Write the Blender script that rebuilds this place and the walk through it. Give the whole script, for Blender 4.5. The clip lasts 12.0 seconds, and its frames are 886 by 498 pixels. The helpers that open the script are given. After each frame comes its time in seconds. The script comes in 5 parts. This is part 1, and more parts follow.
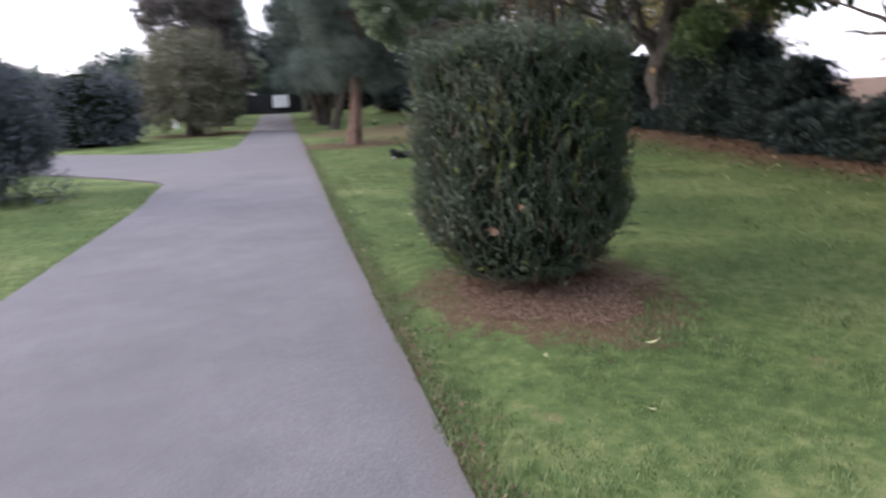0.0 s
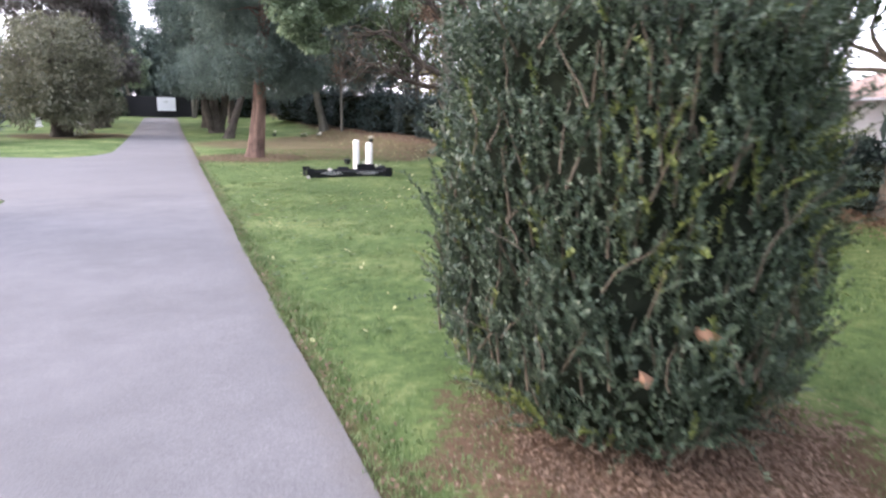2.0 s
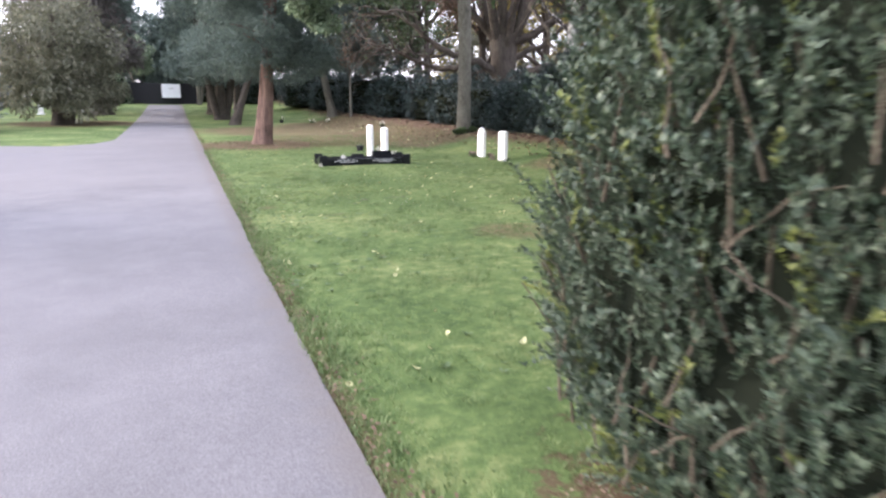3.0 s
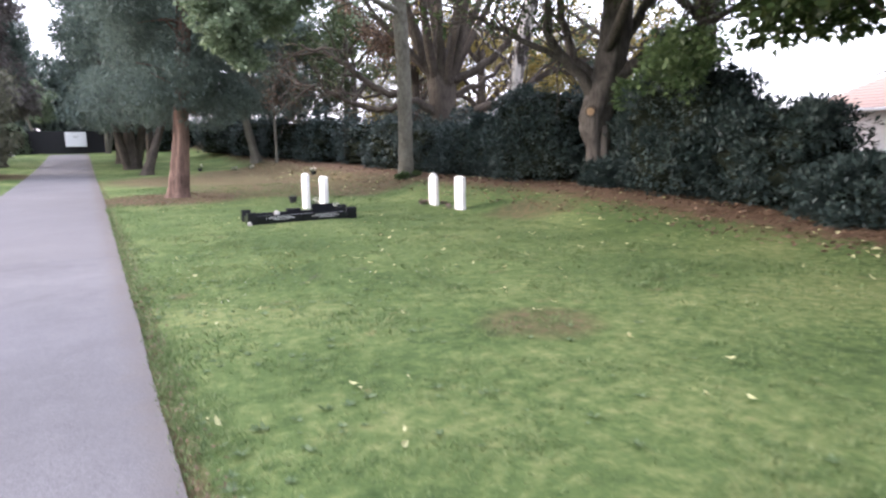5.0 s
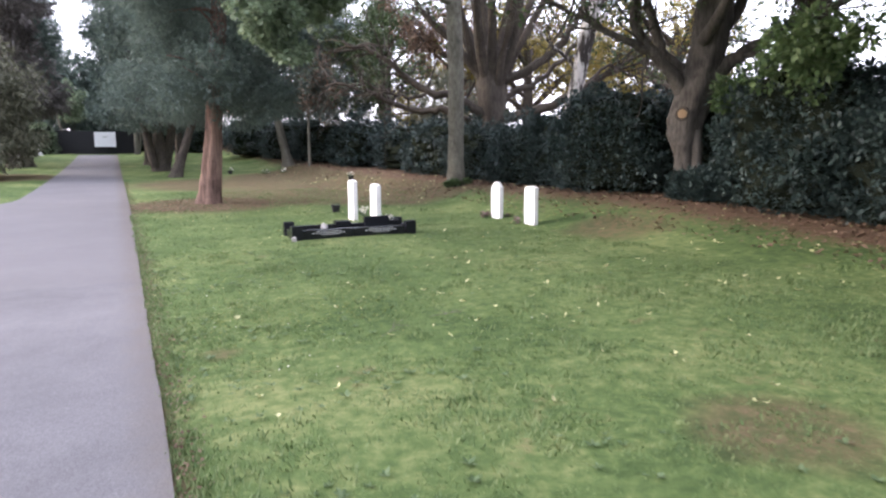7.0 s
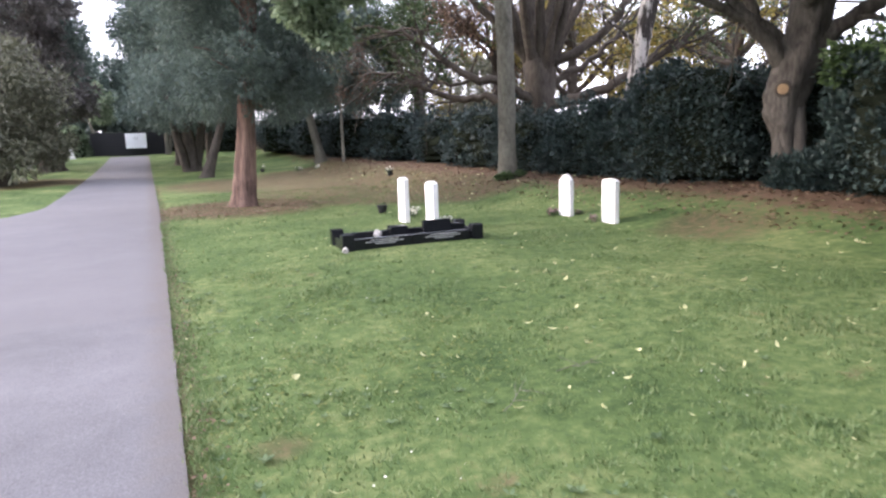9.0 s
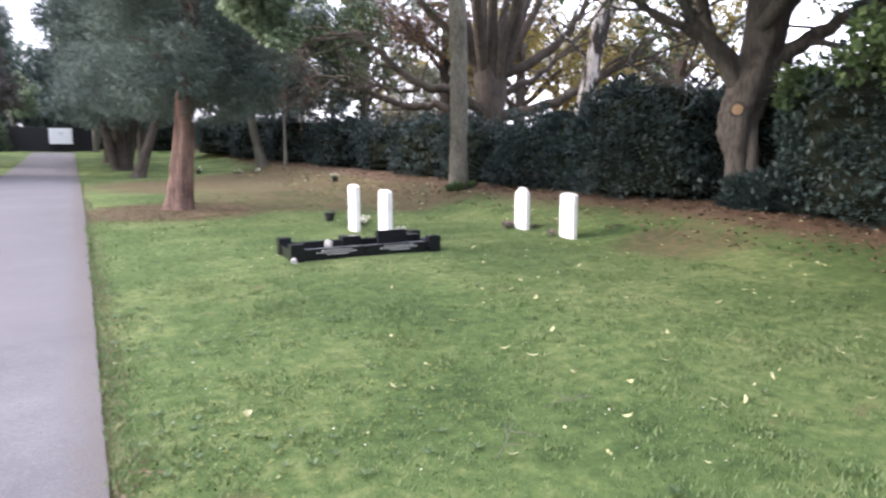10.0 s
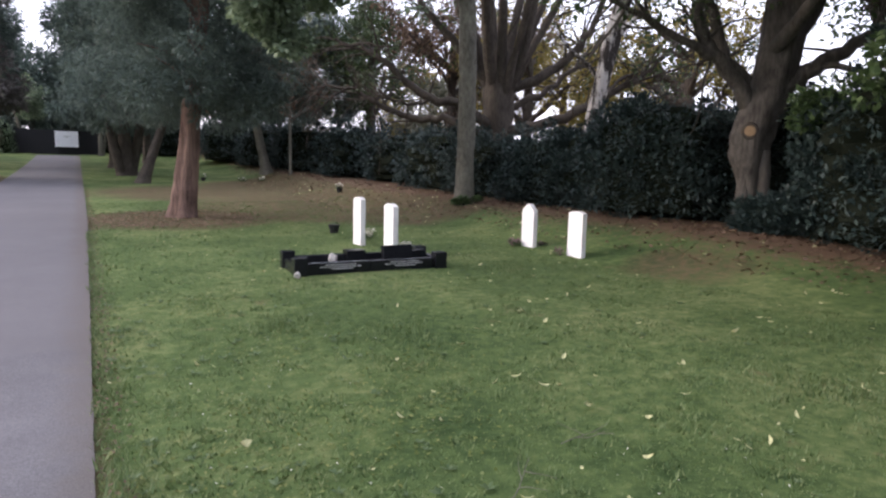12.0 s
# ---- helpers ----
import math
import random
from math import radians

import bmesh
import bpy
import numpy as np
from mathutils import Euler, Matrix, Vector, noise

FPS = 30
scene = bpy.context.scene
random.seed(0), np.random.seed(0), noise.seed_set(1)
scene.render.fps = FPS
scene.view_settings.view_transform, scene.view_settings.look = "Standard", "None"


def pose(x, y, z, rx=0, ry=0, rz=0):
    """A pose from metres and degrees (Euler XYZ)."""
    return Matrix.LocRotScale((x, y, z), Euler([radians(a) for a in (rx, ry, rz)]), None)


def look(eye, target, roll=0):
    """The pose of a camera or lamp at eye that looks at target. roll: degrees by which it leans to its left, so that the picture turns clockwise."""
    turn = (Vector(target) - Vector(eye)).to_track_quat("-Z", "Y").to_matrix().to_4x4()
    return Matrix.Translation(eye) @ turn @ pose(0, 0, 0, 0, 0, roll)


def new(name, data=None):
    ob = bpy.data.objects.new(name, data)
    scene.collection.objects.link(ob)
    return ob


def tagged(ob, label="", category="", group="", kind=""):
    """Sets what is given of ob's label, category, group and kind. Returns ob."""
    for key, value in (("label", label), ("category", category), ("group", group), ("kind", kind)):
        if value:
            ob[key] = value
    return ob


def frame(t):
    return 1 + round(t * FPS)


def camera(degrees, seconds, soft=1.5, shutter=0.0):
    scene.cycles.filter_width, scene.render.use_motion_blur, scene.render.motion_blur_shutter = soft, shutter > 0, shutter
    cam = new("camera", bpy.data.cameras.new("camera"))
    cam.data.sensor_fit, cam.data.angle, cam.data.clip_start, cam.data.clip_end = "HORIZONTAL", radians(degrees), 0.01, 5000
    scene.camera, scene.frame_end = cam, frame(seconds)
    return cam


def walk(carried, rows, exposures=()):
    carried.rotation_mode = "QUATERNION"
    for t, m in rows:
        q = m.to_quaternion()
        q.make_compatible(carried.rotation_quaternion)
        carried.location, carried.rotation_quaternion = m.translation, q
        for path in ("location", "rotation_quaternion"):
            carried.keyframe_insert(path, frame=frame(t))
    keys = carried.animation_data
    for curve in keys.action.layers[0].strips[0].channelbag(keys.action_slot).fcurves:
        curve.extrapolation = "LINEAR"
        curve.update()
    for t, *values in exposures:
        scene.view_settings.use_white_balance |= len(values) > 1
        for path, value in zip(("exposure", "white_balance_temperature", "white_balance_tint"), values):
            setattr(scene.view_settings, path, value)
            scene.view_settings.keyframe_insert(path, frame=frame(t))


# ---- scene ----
cam = camera(69.1, 12.0, 2.3, 0.5)
PATH = [
    (0, (0.239, -0.089, 1.622), (0.681, 1.812, 1.182), -2.8),
    (0.3, (0.238, 0.343, 1.608), (0.83, 2.191, 1.125), -4.7),
    (0.5, (0.234, 0.632, 1.604), (0.842, 2.484, 1.154), -4.1),
    (0.7, (0.194, 0.922, 1.594), (0.778, 2.756, 1.054), -4.9),
    (1, (0.125, 1.351, 1.591), (0.793, 3.167, 1.085), -4.5),
    (1.3, (0.172, 1.769, 1.624), (0.927, 3.534, 1.063), -1.7),
    (1.5, (0.197, 2.045, 1.642), (0.977, 3.831, 1.194), -2.2),
    (1.7, (0.17, 2.321, 1.629), (0.957, 4.111, 1.206), -2.7),
    (2, (0.121, 2.729, 1.605), (0.884, 4.535, 1.209), 0.7),
    (2.3, (0.141, 3.117, 1.605), (0.988, 4.903, 1.298), -0.6),
    (2.5, (0.163, 3.365, 1.607), (0.989, 5.151, 1.256), 1.4),
    (2.7, (0.182, 3.605, 1.573), (0.987, 5.417, 1.307), 0.2),
    (3, (0.212, 3.962, 1.517), (0.953, 5.768, 1.08), 0.3),
    (3.2, (0.242, 4.203, 1.512), (1.006, 6.007, 1.109), -1.2),
    (4.8, (0.579, 6.17, 1.549), (1.559, 7.86, 1.122), -0.9),
    (5, (0.601, 6.405, 1.574), (1.552, 8.136, 1.256), -1.1),
    (5.2, (0.613, 6.634, 1.587), (1.538, 8.373, 1.246), -2.2),
    (5.5, (0.617, 6.954, 1.621), (1.489, 8.733, 1.352), -1.4),
    (6, (0.613, 7.452, 1.633), (1.511, 9.215, 1.339), -1.1),
    (6.5, (0.709, 8.058, 1.57), (1.58, 9.837, 1.294), -1.2),
    (6.7, (0.734, 8.304, 1.57), (1.61, 10.079, 1.285), -0.6),
    (8.3, (0.786, 9.94, 1.593), (1.745, 11.654, 1.218), -0.9),
    (8.5, (0.811, 10.096, 1.606), (1.771, 11.801, 1.193), 0.1),
    (8.7, (0.846, 10.241, 1.604), (1.757, 11.985, 1.245), 0.2),
    (9, (0.888, 10.448, 1.606), (1.695, 12.248, 1.278), -2.2),
    (9.2, (0.897, 10.584, 1.605), (1.69, 12.383, 1.236), -0.8),
    (9.5, (0.9, 10.779, 1.599), (1.684, 12.58, 1.22), 0.8),
    (9.7, (0.896, 10.894, 1.584), (1.742, 12.678, 1.263), 0.1),
    (10, (0.882, 11.039, 1.584), (1.861, 12.757, 1.28), 0.0),
    (10.2, (0.876, 11.113, 1.593), (1.89, 12.802, 1.248), 0.6),
    (10.5, (0.873, 11.184, 1.605), (1.865, 12.893, 1.298), 1.7),
    (10.7, (0.88, 11.204, 1.615), (1.81, 12.951, 1.331), 0.2),
    (11, (0.904, 11.216, 1.63), (1.836, 12.965, 1.362), 0.8),
    (11.2, (0.92, 11.228, 1.635), (1.868, 12.974, 1.401), 0.4),
    (11.5, (0.931, 11.241, 1.632), (1.882, 12.982, 1.38), 1.2),
    (12, (0.916, 11.241, 1.638), (1.892, 12.966, 1.369), 1.4),
]
walk(cam, [(t, look(eye, target, roll)) for t, eye, target, roll in PATH],
     [(t, stops, 6050, 21) for t, stops in ((0.0, 1.6), (0.5, 1.9), (1.0, 2.1), (2.0, 2.38), (2.5, 2.45), (3.0, 2.42), (5.0, 2.3), (6.5, 2.15), (8.5, 2.16), (9.0, 2.26), (9.5, 2.24), (10.5, 2.37), (11.5, 2.26), (11.7, 2.19), (12.0, 1.36))])


# ---- light ----
world = bpy.data.worlds.new("world")
scene.world = world
world.use_nodes = True
wn, wl = world.node_tree.nodes, world.node_tree.links
wn.clear()
sky = wn.new("ShaderNodeTexSky")
sky.sky_type, sky.sun_disc = "NISHITA", False
sky.sun_elevation, sky.sun_rotation = radians(22), radians(-65)
sky.dust_density, sky.air_density = 3.0, 1.2
veil = wn.new("ShaderNodeMix")
veil.data_type = "RGBA"
veil.inputs["Factor"].default_value = 0.55
veil.inputs["B"].default_value = (10.0, 10.0, 10.6, 1)
wback = wn.new("ShaderNodeBackground")
wback.inputs["Strength"].default_value = 0.12
wout = wn.new("ShaderNodeOutputWorld")
wl.new(sky.outputs[0], veil.inputs["A"])
wl.new(veil.outputs["Result"], wback.inputs[0])
wl.new(wback.outputs[0], wout.inputs[0])

sun = new("sun", bpy.data.lights.new("sun", "SUN"))
sun.data.energy, sun.data.angle, sun.data.color = 0.9, radians(26), (1.0, 0.92, 0.80)
sun.matrix_world = look((0, 0, 40), (-40 * math.sin(radians(-65)), -40 * math.cos(radians(-65)), 24))


# ---- materials ----
def mat(name, rough=0.8, metal=0.0, spec=0.3):
    m = bpy.data.materials.new(name)
    m.use_nodes = True
    b = m.node_tree.nodes["Principled BSDF"]
    b.inputs["Roughness"].default_value = rough
    b.inputs["Metallic"].default_value = metal
    b.inputs["Specular IOR Level"].default_value = spec
    return m, m.node_tree.nodes, m.node_tree.links, b


def ramp(n, stops):
    r = n.new("ShaderNodeValToRGB")
    e = r.color_ramp.elements
    while len(e) < len(stops):
        e.new(0.5)
    for el, (p, c) in zip(e, stops):
        el.position, el.color = p, (*c, 1)
    return r


def noise_tex(n, l, scale, detail=4, rough=0.6, coord=None):
    t = n.new("ShaderNodeTexNoise")
    t.inputs["Scale"].default_value, t.inputs["Detail"].default_value, t.inputs["Roughness"].default_value = scale, detail, rough
    if coord is not None:
        l.new(coord, t.inputs["Vector"])
    return t


def math_node(n, l, op, a, b=None, clamp=False):
    k = n.new("ShaderNodeMath")
    k.operation, k.use_clamp = op, clamp
    for i, v in enumerate((a, b)):
        if v is None:
            continue
        if isinstance(v, (int, float)):
            k.inputs[i].default_value = v
        else:
            l.new(v, k.inputs[i])
    return k.outputs[0]


def mix_col(n, l, fac, a, b, mode="MIX"):
    k = n.new("ShaderNodeMix")
    k.data_type, k.blend_type = "RGBA", mode
    for key, v in (("Factor", fac), ("A", a), ("B", b)):
        s = k.inputs[key] if key == "Factor" else [i for i in k.inputs if i.name == key and i.type == "RGBA"][0]
        if isinstance(v, (int, float)):
            s.default_value = v
        elif isinstance(v, tuple):
            s.default_value = (*v, 1)
        else:
            l.new(v, s)
    return [o for o in k.outputs if o.type == "RGBA"][0]


def bump(n, l, b, height, strength, dist=0.01):
    k = n.new("ShaderNodeBump")
    k.inputs["Strength"].default_value, k.inputs["Distance"].default_value = strength, dist
    l.new(height, k.inputs["Height"])
    l.new(k.outputs[0], b.inputs["Normal"])


def leaf_mat(name, dark, mid, light, thin=0.3, rough=0.5, big=0.6):
    """Foliage: each leaf has its own tone, drifting over the plant, and lets some light through."""
    m, n, l, b = mat(name, rough, 0, 0.35)
    geo = n.new("ShaderNodeNewGeometry")
    big_n = noise_tex(n, l, big, 3, 0.6, geo.outputs["Position"])
    v = math_node(n, l, "ADD", math_node(n, l, "MULTIPLY", geo.outputs["Random Per Island"], 0.55), math_node(n, l, "MULTIPLY", big_n.outputs[0], 0.5))
    r = ramp(n, [(0.1, dark), (0.5, mid), (0.95, light)])
    l.new(v, r.inputs[0])
    l.new(r.outputs[0], b.inputs["Base Color"])
    tr = n.new("ShaderNodeBsdfTranslucent")
    l.new(r.outputs[0], tr.inputs[0])
    mx = n.new("ShaderNodeMixShader")
    mx.inputs[0].default_value = thin
    l.new(b.outputs[0], mx.inputs[1])
    l.new(tr.outputs[0], mx.inputs[2])
    l.new(mx.outputs[0], n["Material Output"].inputs["Surface"])
    return m


def bark_mat(name, dark, light, scale=6.0, stretch=0.18, depth=0.7, lo=0.35, hi=0.75):
    m, n, l, b = mat(name, 0.9, 0, 0.15)
    geo = n.new("ShaderNodeNewGeometry")
    mp = n.new("ShaderNodeMapping")
    mp.inputs["Scale"].default_value = (1, 1, stretch)
    l.new(geo.outputs["Position"], mp.inputs["Vector"])
    fine = noise_tex(n, l, scale * 3, 6, 0.7, mp.outputs[0])
    patch = noise_tex(n, l, scale * 0.3, 3, 0.6, geo.outputs["Position"])
    v = math_node(n, l, "ADD", math_node(n, l, "MULTIPLY", fine.outputs[0], 0.7), math_node(n, l, "MULTIPLY", patch.outputs[0], 0.4))
    r = ramp(n, [(lo, dark), (hi, light)])
    l.new(v, r.inputs[0])
    l.new(r.outputs[0], b.inputs["Base Color"])
    bump(n, l, b, fine.outputs[0], depth, 0.03)
    return m


def stone_mat(name, a, c, rough, scale=30.0, spec=0.4):
    m, n, l, b = mat(name, rough, 0, spec)
    geo = n.new("ShaderNodeNewGeometry")
    fine = noise_tex(n, l, scale, 5, 0.65, geo.outputs["Position"])
    patch = noise_tex(n, l, scale * 0.12, 3, 0.6, geo.outputs["Position"])
    r = ramp(n, [(0.3, a), (0.7, c)])
    v = math_node(n, l, "ADD", math_node(n, l, "MULTIPLY", fine.outputs[0], 0.5), math_node(n, l, "MULTIPLY", patch.outputs[0], 0.5))
    l.new(v, r.inputs[0])
    l.new(r.outputs[0], b.inputs["Base Color"])
    bump(n, l, b, fine.outputs[0], 0.25, 0.004)
    return m


def plain_mat(name, colour, rough=0.6, metal=0.0, spec=0.4):
    m, n, l, b = mat(name, rough, metal, spec)
    geo = n.new("ShaderNodeNewGeometry")
    t = noise_tex(n, l, 25, 3, 0.6, geo.outputs["Position"])
    l.new(mix_col(n, l, t.outputs[0], tuple(v * 0.75 for v in colour), tuple(min(1, v * 1.2) for v in colour)), b.inputs["Base Color"])
    return m


def ground_mat():
    m, n, l, b = mat("lawn_and_litter", 0.95, 0, 0.1)
    geo = n.new("ShaderNodeNewGeometry")
    pos = geo.outputs["Position"]
    n1, n2, n3 = noise_tex(n, l, 0.45, 4, 0.6, pos), noise_tex(n, l, 7, 5, 0.7, pos), noise_tex(n, l, 60, 4, 0.7, pos)
    grass = ramp(n, [(0.36, (0.036, 0.064, 0.021)), (0.5, (0.088, 0.130, 0.043)), (0.64, (0.205, 0.225, 0.092))])
    v = math_node(n, l, "ADD", math_node(n, l, "MULTIPLY", n1.outputs[0], 0.5), math_node(n, l, "MULTIPLY", n2.outputs[0], 0.5))
    l.new(v, grass.inputs[0])
    litter = ramp(n, [(0.25, (0.040, 0.026, 0.017)), (0.5, (0.115, 0.073, 0.047)), (0.75, (0.225, 0.150, 0.10))])
    l.new(math_node(n, l, "ADD", math_node(n, l, "MULTIPLY", n3.outputs[0], 0.6), math_node(n, l, "MULTIPLY", n2.outputs[0], 0.4)), litter.inputs[0])
    wob = math_node(n, l, "MULTIPLY", math_node(n, l, "SUBTRACT", v, 0.5), 2.2)
    mask = None
    # bare and littered ground: under the clipped yew, round the red trunk, under the hedge trees, worn spots
    for x, y, r, soft, w in ((2.35, 5.0, 0.98, 0.35, 2.2), (3.0, 28.5, 2.1, 1.0, 0.9), (7.6, 29.6, 2.6, 1.6, 1.6), (5.2, 38.5, 2.6, 4.0, 1.6), (9.5, 31.5, 5.2, 1.6, 1.5), (10.5, 42, 4.5, 2.0, 1.5),
                             (4.1, 10.85, 0.38, 0.5, 0.9), (1.39, 13.8, 0.10, 0.25, 0.3), (9.1, 17.9, 0.55, 1.3, 1.2), (-5, 47, 3.0, 1.5, 1.0)):
        d = n.new("ShaderNodeVectorMath")
        d.operation = "DISTANCE"
        cmb = n.new("ShaderNodeVectorMath")
        cmb.operation = "MULTIPLY"
        cmb.inputs[1].default_value = (1, 1, 0)
        l.new(pos, cmb.inputs[0])
        l.new(cmb.outputs[0], d.inputs[0])
        d.inputs[1].default_value = (x, y, 0)
        e = math_node(n, l, "ADD", d.outputs["Value"], math_node(n, l, "MULTIPLY", wob, w))
        mr = n.new("ShaderNodeMapRange")
        mr.interpolation_type = "SMOOTHSTEP"
        l.new(e, mr.inputs["Value"])
        mr.inputs["From Min"].default_value, mr.inputs["From Max"].default_value = r + soft, r - 0.1
        part_bare = math_node(n, l, "MULTIPLY", mr.outputs[0], 0.62 if r < 0.6 else (1.0 if r < 1.1 else 0.75))
        mask = part_bare if mask is None else math_node(n, l, "MAXIMUM", mask, part_bare)
    sep = n.new("ShaderNodeSeparateXYZ")
    l.new(pos, sep.inputs[0])
    mr = n.new("ShaderNodeMapRange")
    mr.interpolation_type = "SMOOTHSTEP"
    l.new(math_node(n, l, "ADD", sep.outputs[0], math_node(n, l, "MULTIPLY", wob, 1.2)), mr.inputs["Value"])
    mr.inputs["From Min"].default_value, mr.inputs["From Max"].default_value = 9.4, 11.0
    mask = math_node(n, l, "MAXIMUM", mask, mr.outputs[0])
    # muddy thin patches in the turf
    mud = n.new("ShaderNodeMapRange")
    l.new(noise_tex(n, l, 1.1, 4, 0.6, pos).outputs[0], mud.inputs["Value"])
    mud.inputs["From Min"].default_value, mud.inputs["From Max"].default_value = 0.56, 0.72
    mask = math_node(n, l, "MAXIMUM", mask, math_node(n, l, "MULTIPLY", mud.outputs[0], 0.5))
    # a thin bare strip along the tarmac's edge
    edge = math_node(n, l, "ABSOLUTE", math_node(n, l, "SUBTRACT", sep.outputs[0], 0.9))
    mr = n.new("ShaderNodeMapRange")
    l.new(math_node(n, l, "ADD", edge, math_node(n, l, "MULTIPLY", wob, 0.16)), mr.inputs["Value"])
    mr.inputs["From Min"].default_value, mr.inputs["From Max"].default_value = 0.17, 0.02
    mask = math_node(n, l, "MAXIMUM", mask, math_node(n, l, "MULTIPLY", mr.outputs[0], 0.7), True)
    worn = n.new("ShaderNodeMapRange")
    l.new(math_node(n, l, "ADD", mask, math_node(n, l, "MULTIPLY", math_node(n, l, "SUBTRACT", n2.outputs[0], 0.5), 1.6)), worn.inputs["Value"])
    worn.inputs["From Min"].default_value, worn.inputs["From Max"].default_value = 0.25, 0.95
    cover = math_node(n, l, "MULTIPLY", worn.outputs[0], math_node(n, l, "MINIMUM", math_node(n, l, "MULTIPLY", mask, 4.0), 1.0))
    l.new(mix_col(n, l, cover, grass.outputs[0], litter.outputs[0]), b.inputs["Base Color"])
    bump(n, l, b, n3.outputs[0], 0.6, 0.03)
    return m


def road_mat():
    m, n, l, b = mat("tarmac", 0.85, 0, 0.3)
    geo = n.new("ShaderNodeNewGeometry")
    pos = geo.outputs["Position"]
    grit, blot, big = noise_tex(n, l, 95, 4, 0.75, pos), noise_tex(n, l, 3, 6, 0.7, pos), noise_tex(n, l, 0.5, 3, 0.6, pos)
    sep = n.new("ShaderNodeSeparateXYZ")
    l.new(pos, sep.inputs[0])
    r = ramp(n, [(0.3, (0.058, 0.056, 0.058)), (0.5, (0.122, 0.118, 0.122)), (0.72, (0.225, 0.217, 0.222))])
    v = math_node(n, l, "ADD", math_node(n, l, "MULTIPLY", grit.outputs[0], 0.62), math_node(n, l, "MULTIPLY", blot.outputs[0], 0.14))
    v = math_node(n, l, "ADD", v, math_node(n, l, "MULTIPLY", big.outputs[0], 0.24))
    l.new(v, r.inputs[0])
    # older surfacing beyond the joint is smoother and a touch browner
    mr = n.new("ShaderNodeMapRange")
    l.new(math_node(n, l, "ADD", sep.outputs[1], math_node(n, l, "MULTIPLY", blot.outputs[0], 0.15)), mr.inputs["Value"])
    mr.inputs["From Min"].default_value, mr.inputs["From Max"].default_value = 17.32, 17.38
    old = mix_col(n, l, 0.5, r.outputs[0], (0.128, 0.121, 0.122))
    worn = mix_col(n, l, mr.outputs[0], r.outputs[0], old)
    dirt = n.new("ShaderNodeMapRange")
    dirt.interpolation_type = "SMOOTHSTEP"
    l.new(math_node(n, l, "ADD", sep.outputs[0], math_node(n, l, "MULTIPLY", math_node(n, l, "SUBTRACT", blot.outputs[0], 0.5), 0.5)), dirt.inputs["Value"])
    dirt.inputs["From Min"].default_value, dirt.inputs["From Max"].default_value = 0.62, 0.98
    soil = mix_col(n, l, grit.outputs[0], (0.05, 0.042, 0.034), (0.15, 0.126, 0.10))
    l.new(mix_col(n, l, math_node(n, l, "MULTIPLY", dirt.outputs[0], 0.6), worn, soil), b.inputs["Base Color"])
    bump(n, l, b, grit.outputs[0], 0.5, 0.006)
    return m


M_GROUND, M_ROAD = ground_mat(), road_mat()
M_GRASS = leaf_mat("grass_blade", (0.034, 0.068, 0.020), (0.102, 0.160, 0.053), (0.255, 0.29, 0.128), 0.3, 0.6, 4.0)
M_YEW = leaf_mat("yew_leaf", (0.014, 0.025, 0.016), (0.044, 0.070, 0.040), (0.140, 0.172, 0.108), 0.15, 0.5, 3.0)
M_YEW_NEW = leaf_mat("yew_new_growth", (0.07, 0.10, 0.02), (0.13, 0.16, 0.04), (0.22, 0.23, 0.07), 0.25, 0.5, 3.0)
M_LAUREL = leaf_mat("laurel_leaf", (0.010, 0.020, 0.019), (0.022, 0.039, 0.035), (0.050, 0.074, 0.063), 0.12, 0.6, 0.8)
M_CONIFER = leaf_mat("conifer_spray", (0.038, 0.060, 0.052), (0.090, 0.124, 0.104), (0.16, 0.20, 0.16), 0.3, 0.6, 0.5)
M_OLIVE = leaf_mat("olive_spray", (0.07, 0.073, 0.05), (0.14, 0.145, 0.095), (0.22, 0.215, 0.145), 0.25, 0.6, 0.5)
M_BROAD = leaf_mat("broad_leaf", (0.04, 0.07, 0.03), (0.08, 0.13, 0.05), (0.15, 0.20, 0.085), 0.4, 0.5, 0.6)
M_WEED = leaf_mat("broad_weed_leaf", (0.05, 0.085, 0.035), (0.095, 0.145, 0.06), (0.17, 0.22, 0.11), 0.3, 0.6, 2.0)
M_SYC = leaf_mat("sycamore_leaf", (0.085, 0.12, 0.07), (0.165, 0.22, 0.135), (0.27, 0.33, 0.21), 0.4, 0.5, 0.6)
M_BLUE = leaf_mat("blue_cypress_spray", (0.035, 0.046, 0.052), (0.068, 0.084, 0.094), (0.115, 0.135, 0.145), 0.25, 0.6, 0.5)
M_BRONZE = leaf_mat("bronze_spray", (0.062, 0.055, 0.052), (0.125, 0.113, 0.105), (0.20, 0.185, 0.17), 0.25, 0.6, 0.5)
M_OAK = leaf_mat("oak_leaf", (0.022, 0.042, 0.016), (0.043, 0.072, 0.025), (0.095, 0.115, 0.04), 0.22, 0.5, 0.6)
M_GOLD = leaf_mat("turning_leaf", (0.10, 0.085, 0.02), (0.19, 0.16, 0.04), (0.32, 0.25, 0.07), 0.5, 0.5, 0.4)
M_NEEDLE = leaf_mat("needle_litter", (0.11, 0.073, 0.051), (0.205, 0.140, 0.098), (0.30, 0.215, 0.155), 0.1, 0.8, 2.0)
M_DEADLEAF = leaf_mat("dead_leaf", (0.05, 0.032, 0.02), (0.125, 0.08, 0.05), (0.25, 0.17, 0.11), 0.15, 0.7, 2.0)
